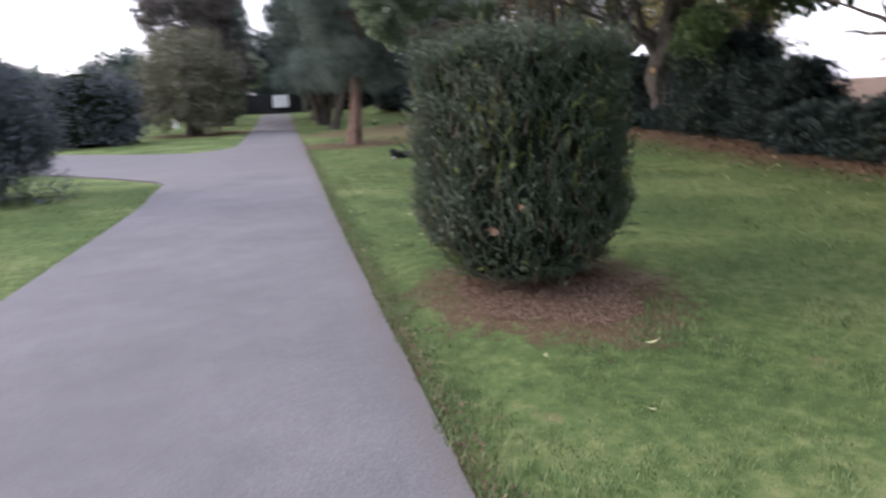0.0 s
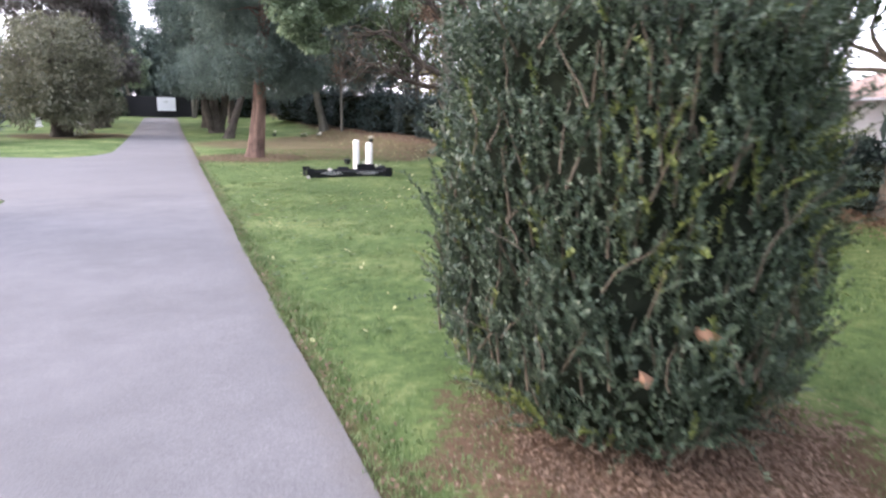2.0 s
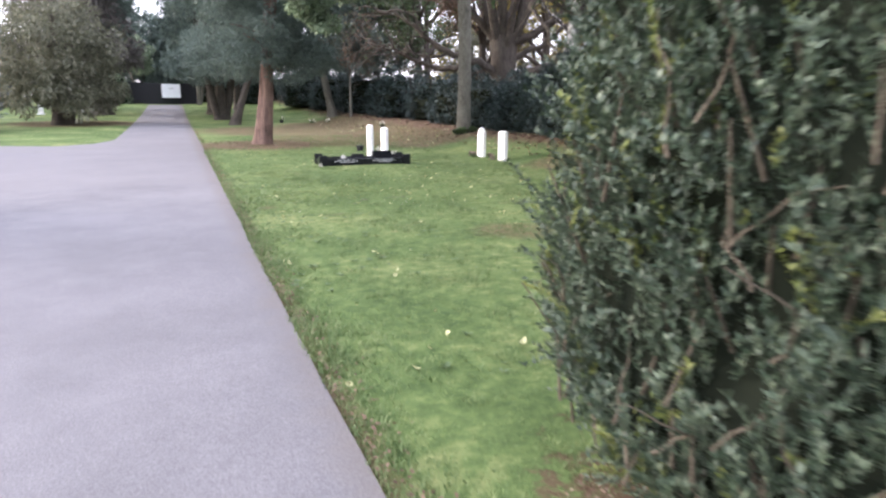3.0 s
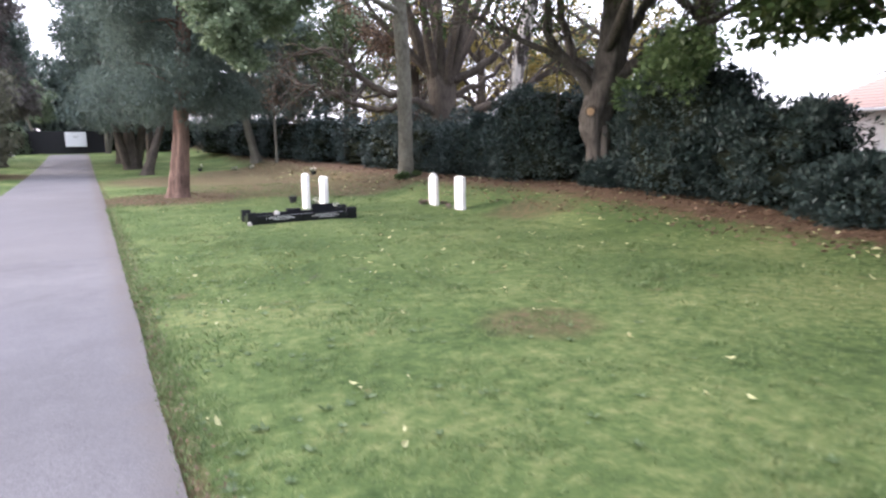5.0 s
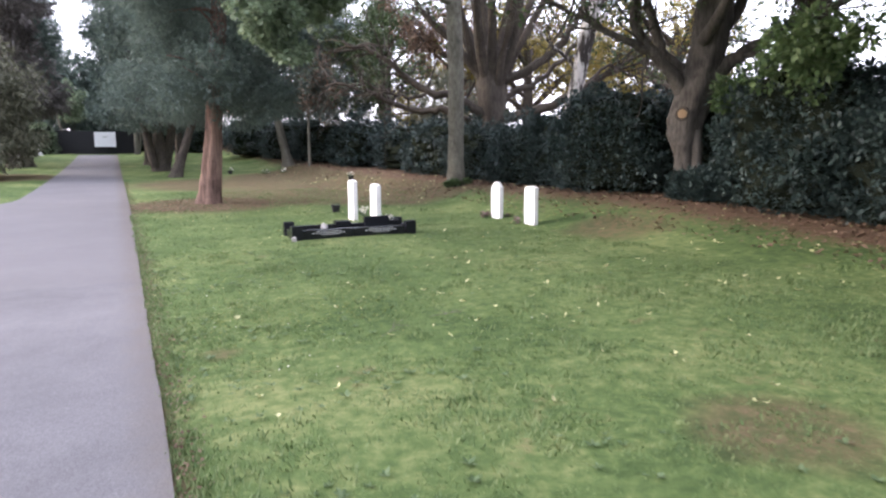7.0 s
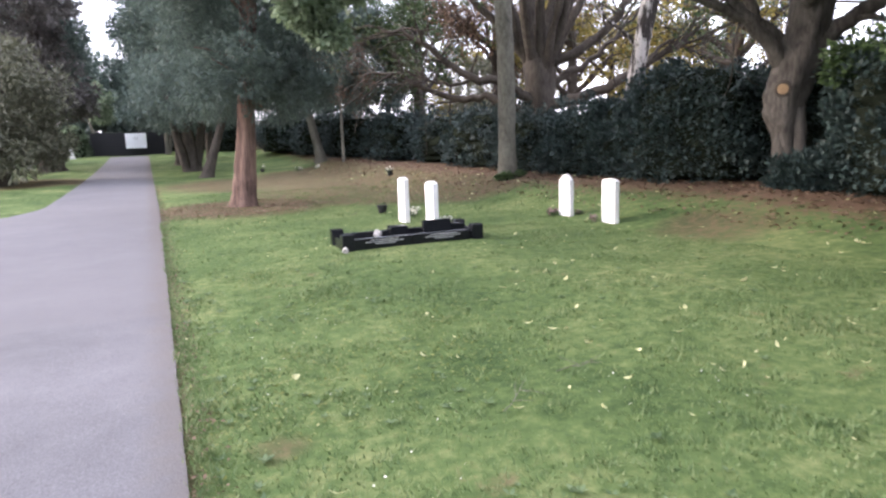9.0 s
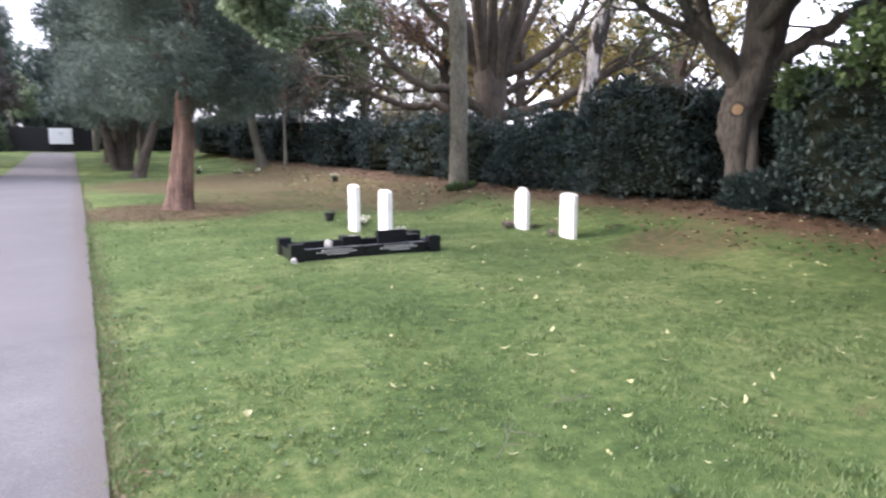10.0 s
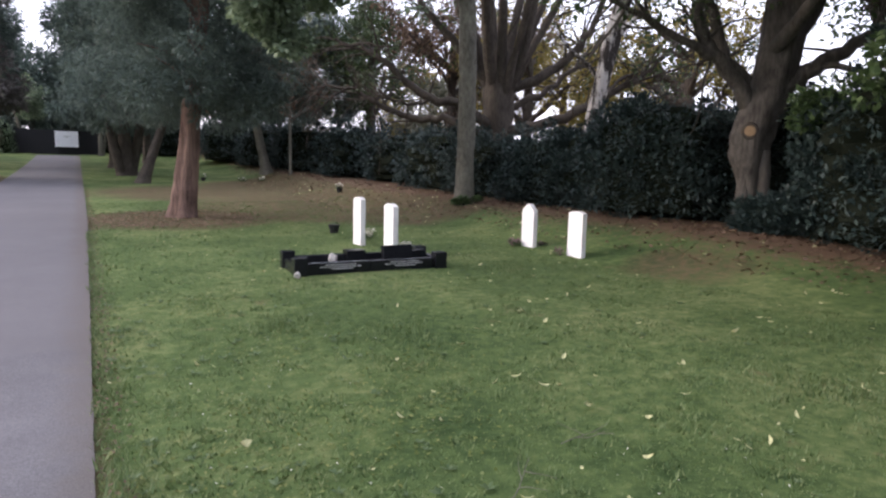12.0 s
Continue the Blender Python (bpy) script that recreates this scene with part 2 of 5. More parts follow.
M_PALELEAF = leaf_mat("pale_fallen_leaf", (0.27, 0.29, 0.12), (0.44, 0.44, 0.22), (0.60, 0.58, 0.36), 0.2, 0.6, 2.0)
M_ORANGE = leaf_mat("orange_dead_leaf", (0.22, 0.12, 0.07), (0.33, 0.19, 0.12), (0.42, 0.27, 0.18), 0.2, 0.6, 2.0)
# near-black for the solid cores of yew and shrubs: painted inner shade
M_SHADE = plain_mat("inner_shade_dark", (0.013, 0.016, 0.011), 1.0, 0.0, 0.0)
M_BARK = bark_mat("grey_brown_bark", (0.026, 0.022, 0.018), (0.105, 0.09, 0.073))
M_BARKOAK = bark_mat("ridged_oak_bark", (0.020, 0.018, 0.016), (0.125, 0.112, 0.096), 5, 0.22, 1.0)
M_BARKPALE = bark_mat("smooth_grey_bark", (0.055, 0.052, 0.042), (0.20, 0.19, 0.15), 4, 0.5, 0.45)
M_BARKRED = bark_mat("red_yew_bark", (0.040, 0.026, 0.022), (0.225, 0.148, 0.116), 5, 0.08, 1.0, 0.38, 0.68)
M_BARKDEAD = bark_mat("bleached_dead_wood", (0.035, 0.030, 0.026), (0.46, 0.43, 0.39), 1.6, 0.3, 0.8, 0.53, 0.60)
M_TWIG = bark_mat("dry_yew_twig", (0.04, 0.033, 0.024), (0.15, 0.125, 0.09), 8, 0.5, 0.4)
M_CUT = bark_mat("sawn_wood", (0.14, 0.09, 0.05), (0.33, 0.235, 0.14), 8, 1, 0.4)
M_STONE = stone_mat("white_portland_stone", (0.66, 0.64, 0.61), (0.86, 0.85, 0.83), 0.8)
M_BLACK = stone_mat("polished_black_granite", (0.006, 0.007, 0.008), (0.016, 0.017, 0.019), 0.25, 160, 0.22)
M_LETTER = plain_mat("pale_lettering", (0.5, 0.5, 0.48), 0.6)
M_ROCK = stone_mat("pale_rock", (0.25, 0.24, 0.22), (0.5, 0.48, 0.44), 0.85)
M_WHITE = plain_mat("white_paint", (0.9, 0.91, 0.93), 0.5)
M_RENDER = plain_mat("white_render", (0.8, 0.81, 0.84), 0.85)
M_TILE = plain_mat("tan_roof_tiles", (0.42, 0.29, 0.23), 0.85)
M_FENCE = plain_mat("dark_stained_boards", (0.016, 0.016, 0.018), 0.8)
M_PETAL = plain_mat("cream_petals", (0.75, 0.72, 0.62), 0.6)
M_PETALP = plain_mat("pink_petals", (0.23, 0.14, 0.15), 0.6)
M_STEM = plain_mat("flower_greens", (0.05, 0.085, 0.03), 0.6)
M_POT = plain_mat("dark_pot", (0.015, 0.015, 0.016), 0.8)


# ---- building helpers ----
def sstep(a, b, v):
    v = min(1, max(0, (v - a) / (b - a)))
    return v * v * (3 - 2 * v)


def land(x, y):
    """Height of the ground: level by the start, rising gently ahead, with a bank along the hedge."""
    return (1.4 * (min(max(0, y - 18), 70) / 57) ** 2 + 0.5 * sstep(8.2, 11.2, x) * sstep(9, 20, y)
            + 0.05 * math.exp(-((x - 4.6) ** 2 + (y - 20.3) ** 2) / 5))


def mesh_from(name, verts, faces, material, smooth=False):
    me = bpy.data.meshes.new(name)
    if isinstance(faces, np.ndarray):
        k = faces.shape[1]
        me.vertices.add(len(verts))
        me.vertices.foreach_set("co", np.asarray(verts, np.float32).ravel())
        me.loops.add(faces.size)
        me.loops.foreach_set("vertex_index", faces.astype(np.int32).ravel())
        me.polygons.add(len(faces))
        me.polygons.foreach_set("loop_start", np.arange(0, faces.size, k, dtype=np.int32))
        me.update(calc_edges=True)
    else:
        me.from_pydata([tuple(v) for v in verts], [], faces)
        me.update()
    if smooth:
        me.polygons.foreach_set("use_smooth", np.ones(len(me.polygons), bool))
    me.materials.append(material)
    return me


def mesh_part(name, me, parent, label=""):
    ob = new(name, me)
    ob.parent = parent
    return tagged(ob, label)


def part(name, bm, material, parent, label=""):
    me = bpy.data.meshes.new(name)
    bm.to_mesh(me)
    bm.free()
    me.materials.append(material)
    return mesh_part(name, me, parent, label)


def thing(name, x, y, z, label, category, group="", rz=0.0):
    ob = new(name)
    ob.matrix_world = pose(x, y, z, 0, 0, rz)
    return tagged(ob, label, category, group)


def box(bm, size, at=(0, 0, 0), bevel=0.0, turn=None):
    r = bmesh.ops.create_cube(bm, size=1.0)
    m = Matrix.Translation(at) @ (turn or Matrix()) @ Matrix.Diagonal((*size, 1))
    bmesh.ops.transform(bm, matrix=m, verts=r["verts"])
    if bevel:
        edges = list({e for v in r["verts"] for e in v.link_edges})
        bmesh.ops.bevel(bm, geom=edges, offset=bevel, segments=2, affect="EDGES", profile=0.6)
    return bm


def leaf_quads(base, way, flat, length, width, fold=0.0):
    """Diamond-shaped leaves: base points, directions, a rough facing, and sizes (all arrays)."""
    way = way / np.linalg.norm(way, axis=1, keepdims=True)
    side = np.cross(way, flat)
    side /= np.linalg.norm(side, axis=1, keepdims=True) + 1e-9
    up = np.cross(side, way)
    L, W = np.asarray(length).reshape(-1, 1), np.asarray(width).reshape(-1, 1)
    v = np.stack([base, base + way * L * 0.45 + side * W / 2 + up * L * fold, base + way * L, base + way * L * 0.45 - side * W / 2 + up * L * fold], 1)
    return v.reshape(-1, 3), np.arange(len(base) * 4).reshape(-1, 4)


def rand_unit(rng, n):
    v = rng.normal(size=(n, 3))
    return v / np.linalg.norm(v, axis=1, keepdims=True)


def lump_leaves(rng, lumps, count, length, width, droop=0.0, spread=1.0):
    """Leaves filling the outer part of many small lumps (x, y, z, r)."""
    lumps = np.asarray(lumps, float)
    idx = np.repeat(np.arange(len(lumps)), count)
    u = rand_unit(rng, len(idx))
    rad = lumps[idx, 3] * (0.45 + 0.65 * rng.random(len(idx)) ** 0.6)
    base = lumps[idx, :3] + u * rad[:, None] * np.array([1, 1, 0.75])
    way = u * spread + rng.normal(size=u.shape) * 0.6 - np.array([0, 0, droop])
    size = 0.65 + 0.7 * rng.random(len(idx))
    return leaf_quads(base, way, rand_unit(rng, len(idx)) * 0.7 + np.array([0, 0, 1.0]), length * size, width * size, 0.08)


def tubes(paths, sides=8):
    """Tapered limbs, each a list of (x, y, z, r)."""
    vs, fs, k = [], [], 0
    for p in paths:
        p = np.asarray(p, float)
        s = sides if p[0, 3] > 0.05 else 5
        d = np.gradient(p[:, :3], axis=0)
        d /= np.linalg.norm(d, axis=1, keepdims=True) + 1e-9
        ref = np.where(np.abs(d[:, 2:3]) > 0.9, np.array([[1.0, 0, 0]]), np.array([[0, 0, 1.0]]))
        a = np.cross(d, ref)
        a /= np.linalg.norm(a, axis=1, keepdims=True)
        b = np.cross(d, a)
        for i in range(1, len(p)):
            if a[i] @ a[i - 1] < 0:
                a[i], b[i] = -a[i], -b[i]
        ang = np.arange(s) * 2 * np.pi / s
        ring = p[:, None, :3] + p[:, None, 3:4] * (np.cos(ang)[None, :, None] * a[:, None] + np.sin(ang)[None, :, None] * b[:, None])
        vs.append(ring.reshape(-1, 3))
        for i in range(len(p) - 1):
            for j in range(s):
                fs.append((k + i * s + j, k + i * s + (j + 1) % s, k + (i + 1) * s + (j + 1) % s, k + (i + 1) * s + j))
        k += len(p) * s
    return np.concatenate(vs), np.array(fs)


def limb(rng, start, way, length, r0, r1, steps=7, lift=0.0, wander=0.12):
    p, d, out = np.array(start, float), np.array(way, float), []
    d /= np.linalg.norm(d)
    for i in range(steps + 1):
        out.append((*p, r0 + (r1 - r0) * i / steps))
        d = d + rng.normal(size=3) * wander + np.array([0, 0, lift])
        d /= np.linalg.norm(d)
        p = p + d * length / steps
    return out


def bent(rng, marks, r0, r1, steps=4, wander=0.03):
    """A limb through a few bends given as (along the hedge, height, depth), tapering from r0 to r1."""
    p = np.array([(0.878 * u + 0.48 * d, -0.48 * u + 0.878 * d, z) for u, z, d in marks])
    k = np.linspace(0, len(p) - 1, (len(p) - 1) * steps + 1)
    q = np.stack([np.interp(k, range(len(p)), p[:, i]) for i in range(3)], 1)
    soft = q.copy()
    soft[1:-1] = (q[:-2] + 2 * q[1:-1] + q[2:]) / 4
    soft[1:] += rng.normal(size=(len(q) - 1, 3)) * wander
    return [(*c, r0 + (r1 - r0) * i / (len(q) - 1)) for i, c in enumerate(soft)]


def trunk_mesh(rng, path, material, sides=14, flare=0.35, lumpy=0.12, name="trunk"):
    """A trunk along (x, y, z, r) with a flared, fluted foot and uneven girth."""
    p = np.asarray(path, float)
    fine = np.linspace(0, len(p) - 1, (len(p) - 1) * 4 + 1)
    q = np.stack([np.interp(fine, np.arange(len(p)), p[:, i]) for i in range(4)], 1)
    ang = np.arange(sides) * 2 * np.pi / sides
    ph = rng.random(3) * 6
    verts = []
    for i, (x, y, z, r) in enumerate(q):
        up = z - q[0, 2]
        foot = flare * math.exp(-up / 0.28)
        for a in ang:
            k = r * (1 + foot * (1 + 0.5 * math.sin(3 * a + ph[0])) + lumpy * math.sin(2 * a + ph[1] + up * 0.9) + lumpy * 0.7 * math.sin(5 * a + ph[2] - up * 0.6) + 0.03 * rng.normal())
            verts.append((x + k * math.cos(a), y + k * math.sin(a), z))
    faces = [(i * sides + j, i * sides + (j + 1) % sides, (i + 1) * sides + (j + 1) % sides, (i + 1) * sides + j) for i in range(len(q) - 1) for j in range(sides)]
    return mesh_from(name, verts, np.array(faces), material, True)


# ---- ground and roads ----
# the side road forks off slantwise: where its near and far edges run
FORK_NEAR = ((-2.2, 14.6), (-2.6, 16.4), (-3.1, 17.8), (-4.6, 19.9), (-5.9, 21.4), (-9.0, 24.6), (-16.0, 31.0), (-48.0, 56.0))
FORK_FAR = ((-1.9, 34.5), (-2.15, 32.2), (-2.6, 30.6), (-3.6, 29.6), (-5.4, 30.2), (-10.9, 34.8), (-20.0, 42.8), (-50.0, 67.5))


def on_side(x, y):
    """True on the side road or just beside it."""
    near, far = (float(np.interp(-x, [-p[0] for p in line], [p[1] for p in line])) for line in (FORK_NEAR, FORK_FAR))
    return x < -2.2 and near - 0.4 < y < far + 0.4


def build_ground():
    xs = np.concatenate([np.linspace(-300, -20, 18), np.linspace(-18, 26, 90), np.linspace(30, 300, 18)])
    ys = np.concatenate([np.linspace(-200, -12, 14), np.linspace(-10, 92, 170), np.linspace(100, 400, 16)])
    verts = []
    for y in ys:
        for x in xs:
            near = -15 < x < 22 and -8 < y < 90
            on_road = -2.6 < x < 1.1 or on_side(x, y)
            bumpy = 0.02 * noise.noise((x * 0.5, y * 0.5, 0)) + 0.012 * noise.noise((x * 1.7, y * 1.7, 3)) if near and not on_road else 0
            verts.append((x, y, land(x, y) + bumpy - (0.045 if on_road else 0)))
    w = len(xs)
    faces = np.array([(j * w + i, j * w + i + 1, (j + 1) * w + i + 1, (j + 1) * w + i) for j in range(len(ys) - 1) for i in range(w - 1)])
    g = new("ground", mesh_from("ground", verts, faces, M_GROUND, True))
    return tagged(g, "mown cemetery lawn with brown leaf litter under trees", "ground", kind="structure")


def edge_r(y):
    return 0.865 + 0.009 * min(max(0, y - 9), 21) + 0.014 * noise.noise((y * 0.5, 0, 5)) + 0.008 * noise.noise((y * 3.5, 0, 9))


def edge_l(y):
    """The far edge of the drive, easing out towards the fork of the side road."""
    return -2.5 + 0.45 * sstep(22, 32, y) - 0.25 * sstep(12, 16.5, y) * (1 - sstep(19, 23, y)) + 0.02 * noise.noise((y * 0.8, 4, 2))


def strip(name, rows, label, material, camber=0.008, lift=0.012):
    """A road slab: rows of (points across), each (x, y); 12 mm proud, with its sides let into the soil."""
    verts, n = [], len(rows[0]) + 2
    for row in rows:
        row = list(row)
        k = len(row)
        for i, (x, y) in enumerate(row):
            crown = camber * (1 - (2 * i / (k - 1) - 1) ** 2)
            z = land(x, y) + lift + crown
            if i == 0:
                verts.append((x, y, z - 0.08))
            verts.append((x, y, z))
            if i == k - 1:
                verts.append((x, y, z - 0.08))
    faces = [(j * n + i, j * n + i + 1, (j + 1) * n + i + 1, (j + 1) * n + i) for j in range(len(rows) - 1) for i in range(n - 1)]
    ob = new(name, mesh_from(name, verts, np.array(faces), material))
    ob.data.polygons.foreach_set("use_smooth", np.zeros(len(faces), bool))
    return tagged(ob, label, "road", kind="structure")


def across(a, b, y, n=9):
    return [(a + (b - a) * i / (n - 1), y) for i in range(n)]


build_ground()
strip("road", [across(edge_l(y), edge_r(y), y) for y in np.arange(-12, 74.5, 0.3)], "worn grey tarmac cemetery drive with ragged grass edges", M_ROAD)
side = []
for k in np.linspace(0, 7, 57):
    ends = [[float(np.interp(k, range(8), [p[i] for p in line])) for i in (0, 1)] for line in (FORK_FAR, FORK_NEAR)]
    side.append([(ends[0][0] + (ends[1][0] - ends[0][0]) * i / 10, ends[0][1] + (ends[1][1] - ends[0][1]) * i / 10) for i in range(11)])
strip("side_road", side, "pale grey tarmac side road branching off the drive", M_ROAD, 0.0, 0.009)


# ---- clipped yew ----
YEW = (2.25, 5.36)


def yew_radius(z, a):
    r = 0.50 + 0.47 * sstep(-0.12, 0.58, z) - 0.05 * sstep(1.3, 2.1, z)
    return r * (1 + 0.035 * math.sin(3 * a + 1) + 0.045 * noise.noise((math.cos(a) * 2.2, math.sin(a) * 2.2, z * 1.6)) + 0.075 * noise.noise((math.cos(a) * 5, math.sin(a) * 5, z * 4)))


def build_yew():
    rng = np.random.default_rng(3)
    t = thing("clipped_yew", *YEW, land(*YEW), "dark green clipped drum-shaped yew with upright shoots", "shrub")
    paths = []
    for i in range(9):
        a = i * 0.7
        paths.append(limb(rng, (0.12 * math.cos(a), 0.12 * math.sin(a), -0.05), (0.3 * math.cos(a), 0.3 * math.sin(a), 1), 1.9, 0.05, 0.012, 8, 0.02, 0.06))
    v, fc = tubes(paths, 8)
    mesh_part("stem", mesh_from("stem", v, fc, M_BARKRED, True), t)
    # near-black shell that closes the view through the bush, inner shade in its colour
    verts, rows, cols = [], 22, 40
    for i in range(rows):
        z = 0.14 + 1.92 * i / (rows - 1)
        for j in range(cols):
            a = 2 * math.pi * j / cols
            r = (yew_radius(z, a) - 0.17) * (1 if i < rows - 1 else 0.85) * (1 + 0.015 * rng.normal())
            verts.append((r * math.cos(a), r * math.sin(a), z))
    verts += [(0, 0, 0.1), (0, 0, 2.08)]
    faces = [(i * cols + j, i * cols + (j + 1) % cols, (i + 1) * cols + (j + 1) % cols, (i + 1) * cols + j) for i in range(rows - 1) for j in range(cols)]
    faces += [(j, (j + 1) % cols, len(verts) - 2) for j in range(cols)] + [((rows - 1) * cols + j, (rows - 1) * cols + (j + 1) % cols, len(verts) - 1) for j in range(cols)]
    mesh_part("shade_shell", mesh_from("shade_shell", verts, faces, M_SHADE), t, "solid near-black shell with inner shade put into its colour")
    # upright shoots
    shoots, stems, fresh = [], [], []
    for k in range(6600):
        a = rng.random() * 2 * math.pi
        if k < 5900:
            z0 = 0.10 + 1.88 * rng.random()
            if noise.noise((math.cos(a) * 7, math.sin(a) * 7, z0 * 5)) < -0.28 and rng.random() < 0.8:
                continue
            depth = 0.15 * rng.random() ** 1.1
            r = yew_radius(z0, a) - depth - 0.045
        else:
            r = 0.9 * math.sqrt(rng.random())
            z0 = 1.94 + 0.10 * (1 - r ** 2) + 0.04 * rng.normal()
        ln = 0.08 + 0.15 * rng.random() + (0.05 * rng.random() if k % 6 == 0 else 0)
        out = 0.05 + 0.45 * rng.random() ** 1.3 + (0.25 if z0 < 0.3 else 0)
        d = np.array([math.cos(a) * out, math.sin(a) * out, 1.0 - (0.3 if z0 < 0.3 else 0)]) + rng.normal(size=3) * 0.24
        d /= np.linalg.norm(d)
        b = np.array([r * math.cos(a), r * math.sin(a), z0])
        target = fresh if rng.random() < 0.025 + 0.16 * (noise.noise((b[0] * 2, b[1] * 2, b[2] * 2)) > 0.25) else shoots
        m = int(ln / 0.0042)
        s = np.linspace(0.05, 1, m)[:, None]
        curl = np.cross(d, rng.normal(size=3)) * ln * 0.35
        target.append((b + d * ln * s + curl * s ** 2, d, m))
        if rng.random() < 0.07:
            stems.append([(*(b - d * 0.1), 0.007), (*(b + d * ln * 0.5), 0.005), (*(b + d * ln), 0.002)])
    for k in range(70):
        a = rng.random() * 6.28
        z0 = 0.3 + 1.4 * rng.random()
        r = yew_radius(z0, a) - 0.05 + 0.05 * rng.random()
        stems.append(limb(rng, (r * math.cos(a), r * math.sin(a), z0), (0.35 * rng.normal() * math.sin(a), 0.35 * rng.normal() * math.cos(a), 0.8), 0.18 + 0.25 * rng.random(), 0.005, 0.002, 7, 0.06, 0.25))
    for nm, data, material, lab in (("foliage", shoots, M_YEW, ""), ("new_growth", fresh, M_YEW_NEW, "yellow-green new shoots")):
        base = np.concatenate([s[0] for s in data])
        d = np.concatenate([np.repeat(s[1][None], s[2], 0) for s in data])
        side_v = np.cross(d, rand_unit(rng, len(d)))
        way = side_v + d * 0.7
        v, fc = leaf_quads(base, way, d + rng.normal(size=d.shape) * 0.3, 0.020 + 0.014 * rng.random(len(d)), 0.007 + 0.006 * rng.random(len(d)), 0.05)
        mesh_part(nm, mesh_from(nm, v, fc, material), t, lab)
    v, fc = tubes(stems, 5)
    tagged(mesh_part("bare_wood", mesh_from("bare_wood", v, fc, M_TWIG), t, "thin brown twigs"), kind="stuff")


build_yew()


# ---- headstones and graves ----
def headstone(x, y, top, label, tall=1.0):
    """A white war-grave slab 0.38 m wide whose face looks towards the drive."""
    t = thing("headstone", x, y, land(x, y), label, "headstone", "white headstones")
    n, half, prof = 12, 0.19, []
    if top == "curved":
        prof = [(-half + 2 * half * i / n, 0.775 + 0.04 * (1 - (2 * i / n - 1) ** 2)) for i in range(n + 1)]
    else:
        prof = [(-half, 0.68), (-0.17, 0.735), (-0.10, 0.785), (-0.05, 0.825), (0, 0.84), (0.05, 0.825), (0.10, 0.785), (0.17, 0.735), (half, 0.68)]
    prof = [(u, z * tall) for u, z in prof]
    outline = [(-half, -0.1)] + prof + [(half, -0.1)]
    bm = bmesh.new()
    face = bm.faces.new([bm.verts.new((-0.05, u, z)) for u, z in outline])
    ext = bmesh.ops.extrude_face_region(bm, geom=[face])
    bmesh.ops.translate(bm, vec=(0.10, 0, 0), verts=[e for e in ext["geom"] if isinstance(e, bmesh.types.BMVert)])
    bmesh.ops.recalc_face_normals(bm, faces=bm.faces)
    bmesh.ops.bevel(bm, geom=[e for e in bm.edges if e.calc_face_angle(0) > 0.8], offset=0.006, segments=2, affect="EDGES")
    part("slab", bm, M_STONE, t)
    # worn carved badge and lines, too faint to read
    bm = bmesh.new()
    for z, w in ((0.5, 0.2), (0.45, 0.24), (0.40, 0.16), (0.28, 0.05)):
        box(bm, (0.004, w, 0.012 if z > 0.3 else 0.1), (-0.051, 0, z))
    part("carving", bm, M_STONE, t, "shallow worn carving")
    return t


headstone(5.53, 22.66, "curved", "white stone headstone with curved top beside cut flowers", 1.12)
headstone(5.53, 21.22, "curved", "white stone headstone with curved top behind black kerbs", 1.07)
headstone(8.55, 21.32, "pointed", "white stone headstone with pointed top and flowers")
headstone(8.51, 19.89, "curved", "white stone headstone with curved top standing in grass")


def kerb_grave():
    t = thing("kerbed_grave", 3.42, 19.74, land(4.5, 20) - 0.01, "low black polished granite grave kerbs with pale lettering", "grave", rz=-3.0)
    L, W = 2.28, 0.84

    def slab(nm, size, at, label="", turn=None, material=M_BLACK):
        bm = bmesh.new()
        box(bm, size, at, 0.012, turn)
        return part(nm, bm, material, t, label)

    for y, lean in ((0.05, 4), (W - 0.05, 0)):
        for x, ln in ((0.16 + 0.46, 0.92), (0.16 + 0.92 + 0.50, 0.98)):
            k = slab("kerb", (ln, 0.10, 0.17), (x, y, 0.08), turn=pose(0, 0, 0, lean, 0, 0))
            if y < 0.1:
                bm = bmesh.new()
                for z, w, dx in ((0.135, 0.44, 0.02), (0.105, 0.56, 0), (0.075, 0.30, 0.03)):
                    u = -w / 2
                    while u < w / 2:
                        step = 0.03 + 0.05 * random.random()
                        box(bm, (step * 0.8, 0.003, 0.013), (x + dx + u + step / 2, y - 0.0535 - (z - 0.08) * 0.07, z))
                        u += step
                part("lettering", bm, M_LETTER, k, "pale unreadable lettering")
    for x in (0.06, L - 0.06):
        slab("end_kerb", (0.10, W - 0.24, 0.16), (x, W / 2, 0.075))
        for y in (0.05, W - 0.05):
            slab("corner_post", (0.19, 0.17, 0.27), (x + (0.02 if x < 1 else -0.02), y, 0.11))
    slab("vase_block", (0.30, 0.22, 0.22), (1.08, W - 0.12, 0.12))
    slab("tablet", (0.50, 0.08, 0.32), (1.66, 0.40, 0.16), turn=pose(0, 0, 0, -14, 0, 4))
    slab("tablet_base", (0.52, 0.24, 0.10), (1.70, 0.50, 0.05))
    slab("book_block", (0.30, 0.20, 0.20), (2.02, 0.55, 0.12))
    slab("infill", (L - 0.2, W - 0.2, 0.05), (L / 2, W / 2, 0.03), "dark stone chippings", material=M_POT)


kerb_grave()


